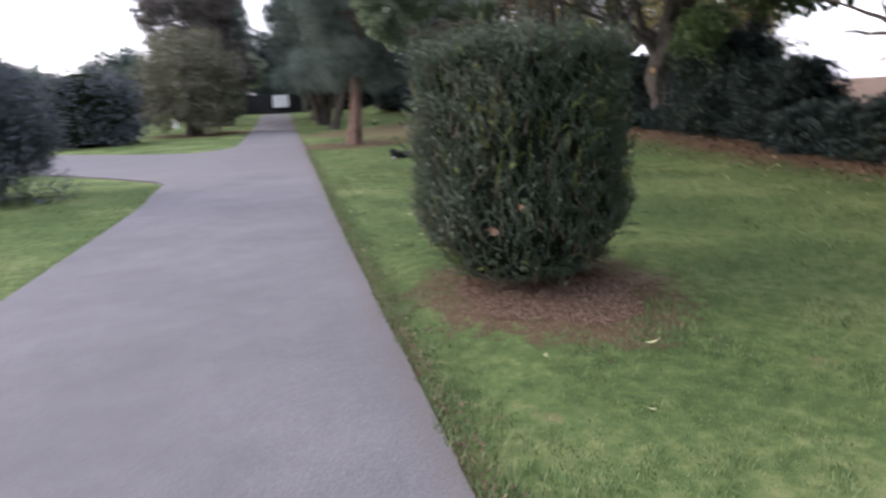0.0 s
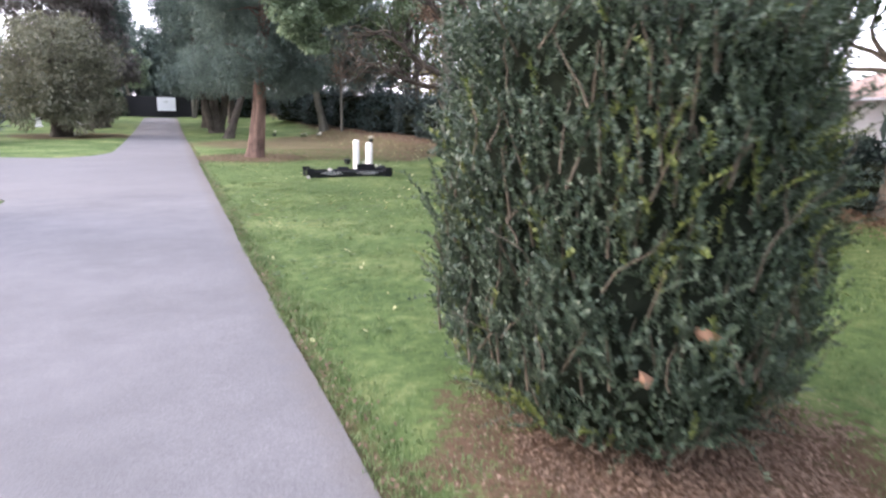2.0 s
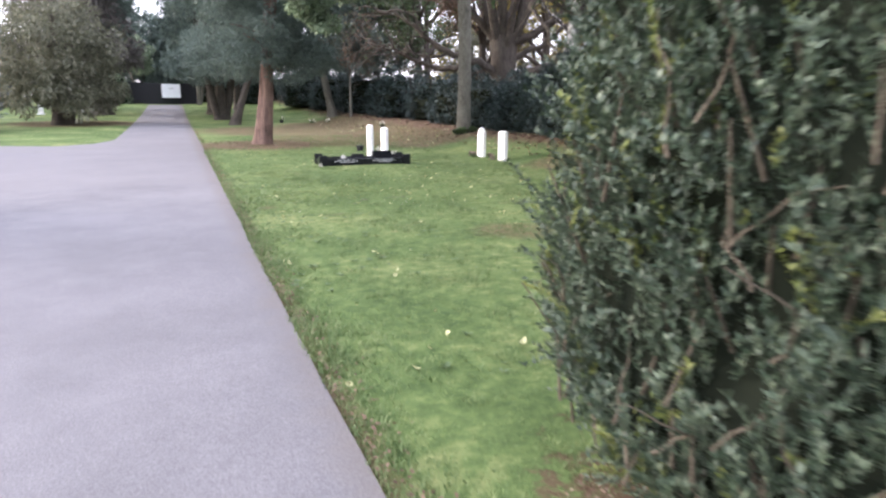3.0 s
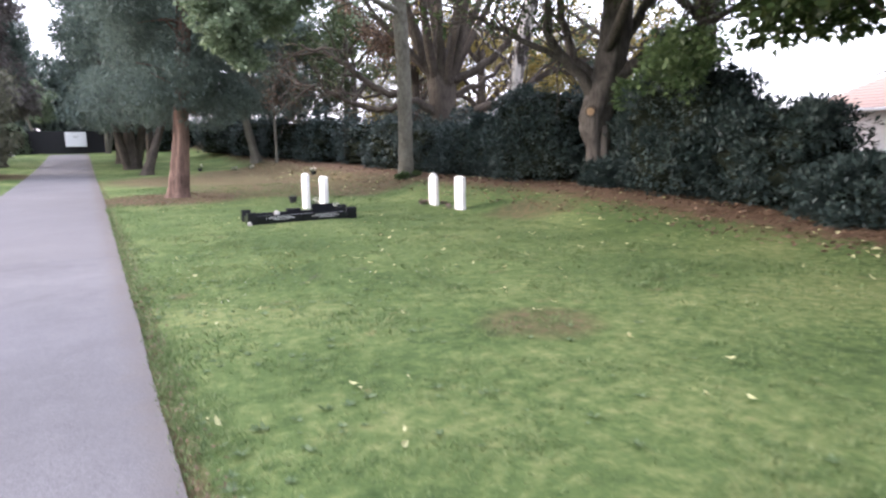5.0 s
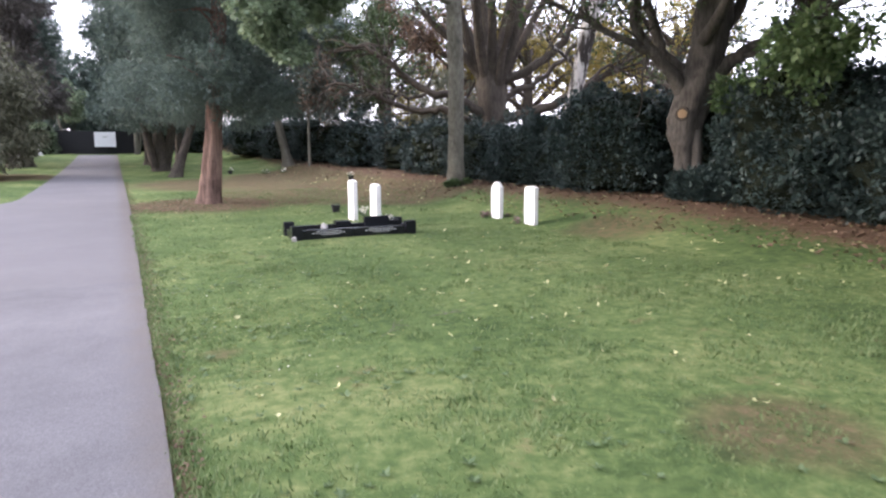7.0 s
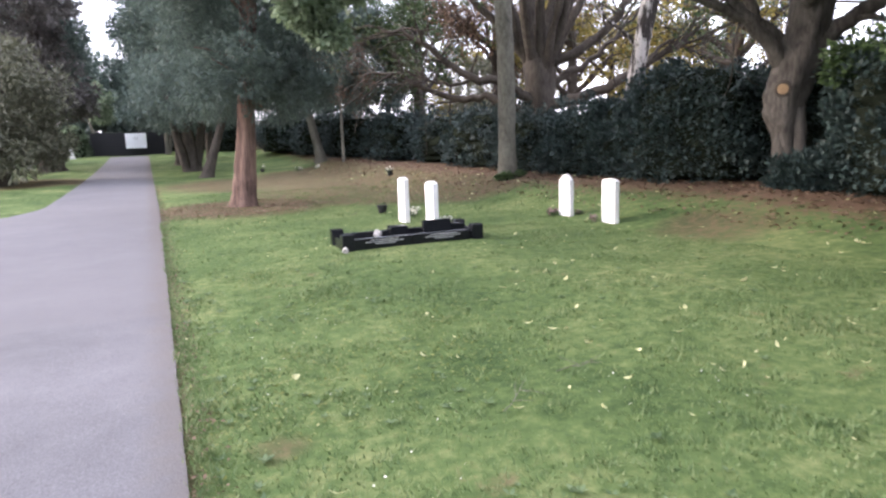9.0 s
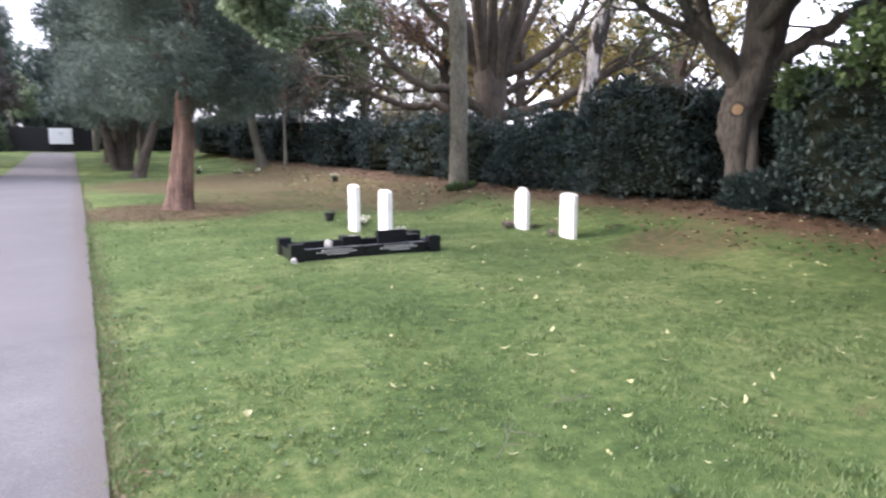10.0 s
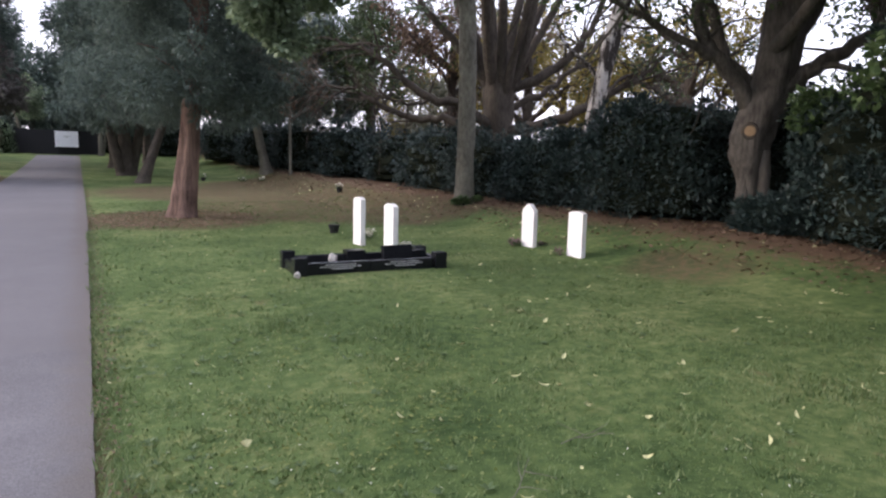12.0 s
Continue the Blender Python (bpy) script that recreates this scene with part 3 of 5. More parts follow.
def rock(x, y, z, s, label):
    bm = bmesh.new()
    bmesh.ops.create_icosphere(bm, subdivisions=3, radius=s)
    for v in bm.verts:
        v.co *= 1 + 0.6 * noise.noise(v.co * (1.3 / s) + Vector((x, y, 0)))
        v.co.x *= 0.8
    me = bpy.data.meshes.new("rock")
    bm.to_mesh(me)
    bm.free()
    me.materials.append(M_ROCK)
    ob = new("rock", me)
    ob.location = (x, y, z)
    tagged(ob, label, "rock")


rock(4.13, 20.22, land(4.1, 20.2) + 0.13, 0.075, "pale rounded rock on the grave chippings")
rock(3.42, 19.62, land(3.4, 19.6) + 0.035, 0.05, "pale broken rock against the black kerb corner")


def flowers(x, y, label, pot=False, n=14, seed=1, petals=None, spread=0.16, tall=0.22):
    rng = np.random.default_rng(seed)
    t = thing("flower_pot" if pot else "flower_bunch", x, y, land(x, y), label, "flowers", "grave flowers")
    base = 0.0
    if pot:
        bm = bmesh.new()
        bmesh.ops.create_cone(bm, cap_ends=True, segments=18, radius1=0.085, radius2=0.12, depth=0.17, matrix=Matrix.Translation((0, 0, 0.085)))
        bmesh.ops.create_cone(bm, cap_ends=True, segments=18, radius1=0.13, radius2=0.13, depth=0.025, matrix=Matrix.Translation((0, 0, 0.175)))
        part("pot", bm, M_POT, t)
        base = 0.17
    paths, heads = [], []
    for i in range(n):
        a, r = rng.random() * 6.28, spread * math.sqrt(rng.random())
        tip = np.array([r * math.cos(a), r * math.sin(a), base + tall * (0.4 + 0.6 * rng.random())])
        paths.append([(tip[0] * 0.3, tip[1] * 0.3, base, 0.004), (*tip, 0.003)])
        heads.append(tip)
    v, fc = tubes(paths, 5)
    mesh_part("stems", mesh_from("stems", v, fc, M_STEM), t)
    heads = np.array(heads)
    v, fc = lump_leaves(rng, np.c_[heads * [1, 1, 0.6], np.full(n, 0.05)], 10, 0.05, 0.02)
    mesh_part("leaves", mesh_from("leaves", v, fc, M_STEM), t)
    keep = heads[: max(3, n // 2)]
    for p in keep:
        v, fc = lump_leaves(rng, [(*p, 0.03)], 16, 0.045, 0.03)
        mesh_part("bloom", mesh_from("bloom", v, fc, petals or M_PETAL), t)


flowers(6.05, 23.35, "cream cut flowers lying beside a headstone", seed=2)
flowers(5.75, 21.05, "withered pale flowers at a headstone foot", seed=3, n=10)
flowers(8.36, 21.50, "small pink and white flowers at a headstone", seed=4, petals=M_PETALP, tall=0.13, spread=0.09)
flowers(8.72, 21.15, "small dried flowers at a headstone", seed=5, n=7, tall=0.09, spread=0.08, petals=M_PETALP)
flowers(8.34, 20.12, "small purple flowers at a headstone foot", seed=6, n=7, tall=0.15, spread=0.07, petals=M_PETALP)
flowers(5.76, 24.7, "dark flower pot standing on grass", True, 3, 7, M_STEM, 0.05, 0.03)
flowers(9.65, 34.9, "dark pot with white flowers among leaf litter", True, 12, 8, tall=0.18)
flowers(6.49, 46.4, "dark pot standing on far lawn", True, 5, 9, spread=0.2)
flowers(8.33, 45.9, "white flowers on the far lawn", n=16, seed=10, spread=0.22)
flowers(9.09, 44.8, "white flowers on the far lawn", n=16, seed=11, spread=0.25)


# ---- hedge ----
def shrub(name, x, y, rx, ry, hgt, label, category, material, seed, count=5200, leaf=0.13, group="", inner=0.80, foot=0.0):
    rng = np.random.default_rng(seed)
    t = thing(name, x, y, land(x, y), label, category, group)
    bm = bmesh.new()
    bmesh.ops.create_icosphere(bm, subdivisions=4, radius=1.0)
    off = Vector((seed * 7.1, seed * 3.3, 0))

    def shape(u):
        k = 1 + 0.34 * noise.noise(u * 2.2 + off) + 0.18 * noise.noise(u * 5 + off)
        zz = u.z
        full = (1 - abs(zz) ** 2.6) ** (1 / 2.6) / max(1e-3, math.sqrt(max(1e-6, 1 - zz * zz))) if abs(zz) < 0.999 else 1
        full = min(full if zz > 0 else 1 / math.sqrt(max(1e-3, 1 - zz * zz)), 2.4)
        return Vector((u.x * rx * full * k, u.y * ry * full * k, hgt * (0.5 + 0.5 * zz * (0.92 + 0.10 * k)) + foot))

    # solid core under the leaves; its near-black colour paints the shade inside
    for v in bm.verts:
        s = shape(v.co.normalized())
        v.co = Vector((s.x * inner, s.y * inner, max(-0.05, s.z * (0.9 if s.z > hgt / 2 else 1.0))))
    part("shade_shell", bm, M_SHADE, t, "solid near-black shell with inner shade put into its colour")
    lobes = max(24, count // 26)
    u = rand_unit(rng, lobes)
    pts = np.array([shape(Vector(w)) for w in u])
    pts[:, :2] *= (0.86 + 0.10 * rng.random(lobes))[:, None]
    pts[:, 2] = np.maximum(0.12, pts[:, 2] * (0.86 + 0.10 * rng.random(lobes)))
    size = (rx + ry + hgt) / 3
    lumps = np.c_[pts, size * (0.10 + 0.14 * rng.random(lobes))]
    if group == "boundary hedge":
        top = pts[pts[:, 2] > hgt * 0.72]
        top = top[rng.random(len(top)) < 0.5]
        lift = np.array([max(0.0, 0.15 + 1.7 * noise.noise(((x + a) * 0.9, (y + b) * 0.9, 5.0))) * (1.0 if hgt > 1.6 else 0.15) for a, b in top[:, :2]])
        top = top + np.stack([0.1 * rng.normal(size=len(top)), 0.1 * rng.normal(size=len(top)), lift * (0.4 + 0.6 * rng.random(len(top)))], 1)
        lumps = np.concatenate([lumps, np.c_[top, 0.12 + 0.16 * rng.random(len(top))]])
    v, fc = lump_leaves(rng, lumps, int(count * (3.4 if 12 < y < 32 else 2.4) / lobes), leaf, leaf * 0.47, -0.25, 0.9)
    v[:, 2] = np.maximum(v[:, 2], 0.015)
    mesh_part("foliage", mesh_from("foliage", v, fc, material), t)
    return t


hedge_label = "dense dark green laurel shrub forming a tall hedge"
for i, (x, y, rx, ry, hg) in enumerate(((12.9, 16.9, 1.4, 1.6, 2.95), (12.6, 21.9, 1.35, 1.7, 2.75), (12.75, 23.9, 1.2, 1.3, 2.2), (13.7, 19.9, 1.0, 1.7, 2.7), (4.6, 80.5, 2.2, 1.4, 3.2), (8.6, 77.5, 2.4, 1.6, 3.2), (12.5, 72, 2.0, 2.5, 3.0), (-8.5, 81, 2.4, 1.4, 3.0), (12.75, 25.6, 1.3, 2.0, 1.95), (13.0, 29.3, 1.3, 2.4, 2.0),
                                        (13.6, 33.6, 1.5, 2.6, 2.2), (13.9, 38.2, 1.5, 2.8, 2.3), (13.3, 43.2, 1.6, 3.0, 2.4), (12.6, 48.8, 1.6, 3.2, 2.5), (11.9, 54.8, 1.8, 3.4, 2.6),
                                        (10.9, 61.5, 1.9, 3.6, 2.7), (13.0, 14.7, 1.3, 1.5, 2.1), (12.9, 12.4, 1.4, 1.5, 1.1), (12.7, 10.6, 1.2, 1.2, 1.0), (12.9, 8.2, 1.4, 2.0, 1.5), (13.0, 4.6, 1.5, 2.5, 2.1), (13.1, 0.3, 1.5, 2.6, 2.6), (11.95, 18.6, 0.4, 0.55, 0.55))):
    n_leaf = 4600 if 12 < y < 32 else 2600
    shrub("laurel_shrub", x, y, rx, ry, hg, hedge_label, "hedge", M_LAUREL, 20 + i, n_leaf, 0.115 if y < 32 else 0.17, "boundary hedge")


for i, (x, y, rr, hg) in enumerate(((10.35, 26.8, 0.14, 0.22), (10.75, 26.75, 0.12, 0.16), (10.2, 27.0, 0.1, 0.14))):
    shrub("weed_clump", x, y, rr, rr, hg, "small green weeds at the foot of a grey trunk", "weeds", M_BROAD, 60 + i, 160, 0.09, "weeds under the sycamore", 0.25)


# ---- trees ----
def envelope(rng, n, cx, cy, cz, rx, ry, rz, r0, r1, shell=0.45, floor_z=None):
    """Lumps through the outer part of an uneven ellipsoid."""
    u = rand_unit(rng, n)
    k = shell + (1 - shell) * rng.random(n) ** 0.7
    p = np.stack([cx + u[:, 0] * rx * k, cy + u[:, 1] * ry * k, cz + u[:, 2] * rz * k, r0 + (r1 - r0) * rng.random(n)], 1)
    if floor_z is not None:
        p[:, 2] = np.maximum(p[:, 2], floor_z + 1.3 * rng.random(n) ** 1.5)
    return p


def tree(name, x, y, label, path, bark, limbs, twigs, crowns, seed, group="", sides=14, flare=0.35, lumpy=0.12):
    """A tree: trunk along path (local), limbs as tapered paths, crowns as (lumps, leaves a lump, length, width, droop, material, part name)."""
    rng = np.random.default_rng(seed)
    t = thing(name, x, y, land(x, y), label, "tree", group)
    mesh_part("trunk", trunk_mesh(rng, path, bark, sides, flare, lumpy), t)
    for k in limbs:
        v, fc = tubes([k], 8)
        mesh_part("limb", mesh_from("limb", v, fc, bark, True), t)
    if twigs:
        v, fc = tubes(twigs, 6)
        tagged(mesh_part("branchwork", mesh_from("branchwork", v, fc, bark, True), t), kind="stuff")
    for lumps, count, ln, wd, droop, material, nm in crowns:
        v, fc = lump_leaves(rng, lumps, count, ln, wd, droop)
        mesh_part(nm, mesh_from(nm, v, fc, material), t)
    return t


def branches(rng, starts, n_sub, length, r):
    """Side branches off the outer half of each limb."""
    out, tips = [], []
    for p in starts:
        for k in range(n_sub):
            i = rng.integers(max(1, len(p) // 3), len(p))
            q = np.array(p[i][:3])
            back = q - np.array(p[i - 1][:3])
            d = back / (np.linalg.norm(back) + 1e-6) + rng.normal(size=3) * 0.7
            b = limb(rng, q, d, length * (0.5 + 0.8 * rng.random()), min(r, p[i][3] * 0.7), 0.008, 5, 0.02, 0.2)
            out.append(b)
            tips += [b[-1][:3], b[3][:3]]
    return out, tips


def lumps_at(rng, tips, r0, r1, jitter=0.2):
    p = np.array(tips) + rng.normal(size=(len(tips), 3)) * jitter
    return np.c_[p, r0 + (r1 - r0) * rng.random(len(p))]


def conifer(x, y, label, r, tall, low, wide, bark, seed, lean=(0, 0), off=(0, 0), material=M_CONIFER, n=140, count=165, leaf=0.30, stems=1, kind="yew_tree", group="", taper=0.28):
    rng = np.random.default_rng(seed)
    path = [(lean[0] * z, lean[1] * z, z - 0.1, r * (1 - taper * min(1, z / 3)) * (1 - 0.75 * z / tall)) for z in (0, 0.5, 1.2, 2, 3, 4.2, tall * 0.5, tall * 0.9)]
    limbs = []
    for i in range(stems - 1):
        a = 6.28 * i / max(1, stems - 1) + 0.5
        limbs.append(limb(rng, (0.5 * r * math.cos(a), 0.5 * r * math.sin(a), -0.1), (0.25 * math.cos(a), 0.25 * math.sin(a), 1), tall * 0.5, r * 0.7, r * 0.3, 7, 0.02, 0.05))
    for i in range(16):
        z = low + 0.2 + (tall * 0.75 - low) * rng.random()
        a = rng.random() * 6.28
        limbs.append(limb(rng, (lean[0] * z, lean[1] * z, z - 0.4), (math.cos(a), math.sin(a), 0.35), wide * (0.35 + 0.4 * rng.random()), r * 0.28, 0.012, 6, -0.05, 0.12))
    mid = (tall + low) / 2
    lumps = envelope(rng, n, off[0] + lean[0] * low, off[1] + lean[1] * low, mid, wide, wide, (tall - low) / 2, 0.45, 0.95, 0.5, low)
    u = rng.random(n // 4) * 6.28
    reach = wide * (0.45 + 0.55 * rng.random(len(u)))
    skirt = np.stack([off[0] + reach * np.cos(u), off[1] + reach * np.sin(u), low - 0.25 + 1.5 * rng.random(len(u)), 0.3 + 0.4 * rng.random(len(u))], 1)
    return tree(kind, x, y, label, path, bark, limbs, [], [(np.concatenate([lumps, skirt]), count, leaf, leaf * 0.24, 0.3, material, "crown")], seed, group, sides=20, flare=0.45, lumpy=0.15)


row = "yews along the drive"
conifer(3.2, 29.0, "yew with bare reddish-brown trunk beside the drive", 0.275, 12.5, 2.85, 2.7, M_BARKRED, 101, lean=(0.10, 0), off=(0.2, 0.6), group=row, n=220, count=560, leaf=0.125, taper=-0.12)
conifer(3.45, 44.6, "yew with leaning grey-brown trunk beside the drive", 0.31, 13, 3.4, 3.0, M_BARK, 102, lean=(0.36, 0), group=row)
conifer(3.2, 51.0, "dark yew with several thick stems beside the drive", 0.42, 14, 3.0, 3.2, M_BARK, 103, stems=3, group=row)
conifer(2.9, 58.6, "dark yew with stout trunk beside the drive", 0.3, 14, 3.0, 3.2, M_BARK, 104, stems=2, group=row)
conifer(2.7, 75.5, "slim twin-stemmed conifer at the drive's end", 0.2, 15, 3.2, 2.8, M_BARKPALE, 105, stems=2, group=row, n=120)
conifer(5.6, 66.0, "dark conifer standing behind the drive's yews", 0.35, 16, 3.0, 3.6, M_BARK, 106, n=140)

conifer(-6.5, 15.3, "dense dark blue-green conifer bush reaching the ground", 0.2, 3.5, 0.3, 1.75, M_BARK, 110, material=M_BLUE, n=120, count=190, leaf=0.16, kind="conifer_bush")
shrub("rounded_bush", -10.4, 40.6, 2.7, 2.7, 4.4, "large dark rounded evergreen bush on the lawn", "bush", M_BLUE, 111, 3000, 0.24)
conifer(-5.6, 46.5, "spreading olive-green yew with low crown over short trunk", 0.6, 6.6, 0.9, 3.2, M_BARK, 112, material=M_OLIVE, n=170, count=120, leaf=0.30)
conifer(-4.7, 58.0, "tall dark conifer with dense brownish crown", 0.62, 17, 3.8, 4.2, M_BARK, 113, off=(-1.4, 0), material=M_BRONZE, n=220, count=110, leaf=0.44, kind="conifer")
conifer(-5.2, 66.0, "dark conifer with short grey trunk", 0.4, 13, 4.6, 3.0, M_BARK, 114, n=140, kind="conifer")
shrub("clipped_bush", -4.75, 76.4, 1.0, 1.0, 2.9, "bright green clipped rounded bush on the lawn", "bush", M_SYC, 115, 1500, 0.2)


def small_gold():
    rng = np.random.default_rng(7)
    path = [(-0.22 * z, 0, z - 0.1, 0.16 - 0.02 * z) for z in (0, 1, 2, 3, 4.5)]
    lumps = envelope(rng, 40, 0.6, 0, 4.6, 1.1, 1.1, 1.9, 0.35, 0.6)
    tree("young_tree", -2.9, 78.5, "young tree with pale leaning trunk and yellow-green leaves", path, M_BARKPALE, [], [], [(lumps, 90, 0.22, 0.12, 0.2, M_SYC, "crown")], 7)


small_gold()

# far trees that close the end of the drive and the ground behind the walker
# the last three stand out of view, added to block sky light from the right
for i, (x, y, tl, wd) in enumerate(((1.5, 88, 9.5, 4.2), (-2.6, 86, 9.5, 3.4), (-8, 90, 15, 5), (9, 86, 17, 5.5), (-15, 72, 7.0, 4), (-18, 52, 4.6, 3.2), (-22, 34, 11, 4.5), (-24, 18, 10, 4.5), (16, 76, 16, 5.5), (-9, -16, 11, 4.5), (4, -20, 12, 5), (13, -12, 14, 4.5), (16.5, -3, 15, 4.5), (18, 4.5, 14, 4.5), (18.5, 10.5, 12, 3.5))):
    conifer(x, y, "tall dark evergreen at the edge of the grounds, some added to block sky", 0.4, tl, 0.8, wd, M_BARK, 130 + i, n=110, count=52, leaf=0.75, kind="evergreen_tree", group="distant evergreens")


def grey_tree():
    """Smooth grey trunk in front of the hedge, with one low leafy bough over the lawn."""
    rng = np.random.default_rng(41)
    path = [(0.0, 0, -0.15, 0.29), (0, 0, 0.8, 0.27), (0.02, 0, 2, 0.255), (0.0, 0, 3.5, 0.24), (-0.08, 0, 5.5, 0.22), (-0.1, 0, 8, 0.17), (-0.1, 0, 11, 0.1)]
    main = [limb(rng, (-0.08, 0, 5.6), (-0.95, -0.30, 0.25), 6.6, 0.12, 0.02, 9, -0.03, 0.07)]
    for i in range(9):
        z, a = 4.6 + 5 * rng.random(), rng.random() * 6.28
        main.append(limb(rng, (-0.08, 0, z), (math.cos(a), math.sin(a), 0.7), 2.5 + 2 * rng.random(), 0.08, 0.015, 7, 0.02, 0.12))
    sub, tips = branches(rng, main[1:], 4, 1.4, 0.03)
    sub2, _ = branches(rng, main[:1], 10, 1.2, 0.03)
    bough = np.concatenate([envelope(rng, k, x, y, z, w, w * 0.8, h, 0.22, 0.46, 0.15) for k, x, y, z, w, h in ((20, -6.4, -3.2, 4.2, 0.75, 0.55), (16, -5.4, -2.7, 4.7, 0.9, 0.5), (14, -6.9, -3.3, 5.3, 0.7, 0.7), (18, -5.6, -2.9, 5.9, 1.3, 0.6), (18, -4.2, -2.2, 5.5, 0.9, 0.5), (22, -4.0, -2.0, 6.7, 1.3, 0.7), (6, -6.0, -3.0, 3.5, 0.35, 0.3))])
    high = envelope(rng, 40, -4.4, -1.0, 8.2, 3.0, 2.5, 1.6, 0.35, 0.6, 0.3)
    tips = [p for p in tips if p[2] > 5.5]
    tree("sycamore_tree", 10.55, 27.1, "tree with straight smooth grey trunk and green leafy boughs", path, M_BARKPALE, main, sub + sub2,
         [(bough, 230, 0.12, 0.095, 0.3, M_SYC, "low_bough"), (np.concatenate([high, lumps_at(rng, tips, 0.35, 0.6)]), 80, 0.13, 0.10, 0.3, M_SYC, "crown")], 41, flare=0.15, lumpy=0.05)


grey_tree()


def many_stemmed():
    """Huge old tree behind the hedge: a short bole breaking into many upright stems and long level limbs."""
    rng = np.random.default_rng(52)
    path = [(0, 0, -0.2, 0.75), (0, 0, 1, 0.6), (0, 0, 2.2, 0.56), (0, 0, 3.4, 0.60), (0, 0, 4.3, 0.50), (0, 0, 5.0, 0.2)]
    main = []
    for i in range(12):
        a = 6.28 * i / 12 + rng.normal() * 0.2
        s = 0.20 + 0.34 * rng.random()
        main.append(limb(rng, (0.45 * math.cos(a), 0.45 * math.sin(a), 3.2 + 1.0 * rng.random()), (s * math.cos(a), s * math.sin(a), 1), 8 + 3 * rng.random(), 0.15 + 0.07 * rng.random(), 0.05, 10, 0.03, 0.06))
    # long crooked limbs sweeping out on both sides along the hedge
    for marks, r0, r1 in ((((0.2, 2.1, -0.3), (1.3, 2.4, -0.5), (2.5, 2.75, -0.6), (3.4, 3.3, -0.6), (4.2, 3.7, -0.5), (5.3, 4.4, -0.3), (6.3, 5.5, 0)), 0.22, 0.06),
                          (((0.5, 3.7, 0), (1.8, 4.3, 0.1), (2.8, 5.2, 0), (3.4, 6.3, 0), (3.8, 8.0, 0)), 0.20, 0.07),
                          (((3.4, 3.3, -0.6), (4.4, 4.2, -0.4), (5.2, 3.8, -0.3), (5.9, 3.4, -0.3)), 0.08, 0.02),
                          (((-0.3, 2.3, -0.4), (-1.3, 3.0, -0.6), (-2.4, 3.2, -0.7), (-3.6, 4.0, -0.7), (-4.6, 4.8, -0.6), (-5.7, 5.1, -0.4)), 0.20, 0.05),
                          (((-0.4, 3.8, 0), (-1.5, 5.0, -0.2), (-2.4, 5.9, -0.3), (-3.2, 7.1, -0.3), (-3.8, 8.8, 0)), 0.18, 0.06),
                          (((-0.3, 1.9, 0), (-1.9, 2.6, 0.3), (-3.1, 2.6, 0.5), (-4.2, 3.0, 0.5), (-5.2, 3.6, 0.4), (-6.2, 3.7, 0.4)), 0.17, 0.04),
                          (((-2.4, 3.2, -0.7), (-3.2, 2.9, -0.9), (-4.0, 3.3, -1.0), (-4.8, 3.1, -1.0)), 0.07, 0.02),
                          (((0.3, 3.0, 0.5), (1.6, 3.6, 1.2), (3.0, 4.6, 1.8), (4.2, 6.2, 2.0)), 0.16, 0.05)):
        main.append(bent(rng, marks, r0, r1, 4, 0.05))
    sub, tips = branches(rng, main, 13, 2.0, 0.045)
    sub2, tips2 = branches(rng, sub, 2, 0.9, 0.02)
    pts = [p for p in tips + tips2 if p[2] > 3.4]
    rng.shuffle(pts)
    tree("old_yew_tree", 14.0, 30.6, "huge old tree of many upright stems behind the hedge", path, M_BARK, main, sub + sub2,
         [(lumps_at(rng, pts[:240], 0.3, 0.6), 26, 0.13, 0.085, 0.2, M_OAK, "crown")], 52, lumpy=0.18)


many_stemmed()


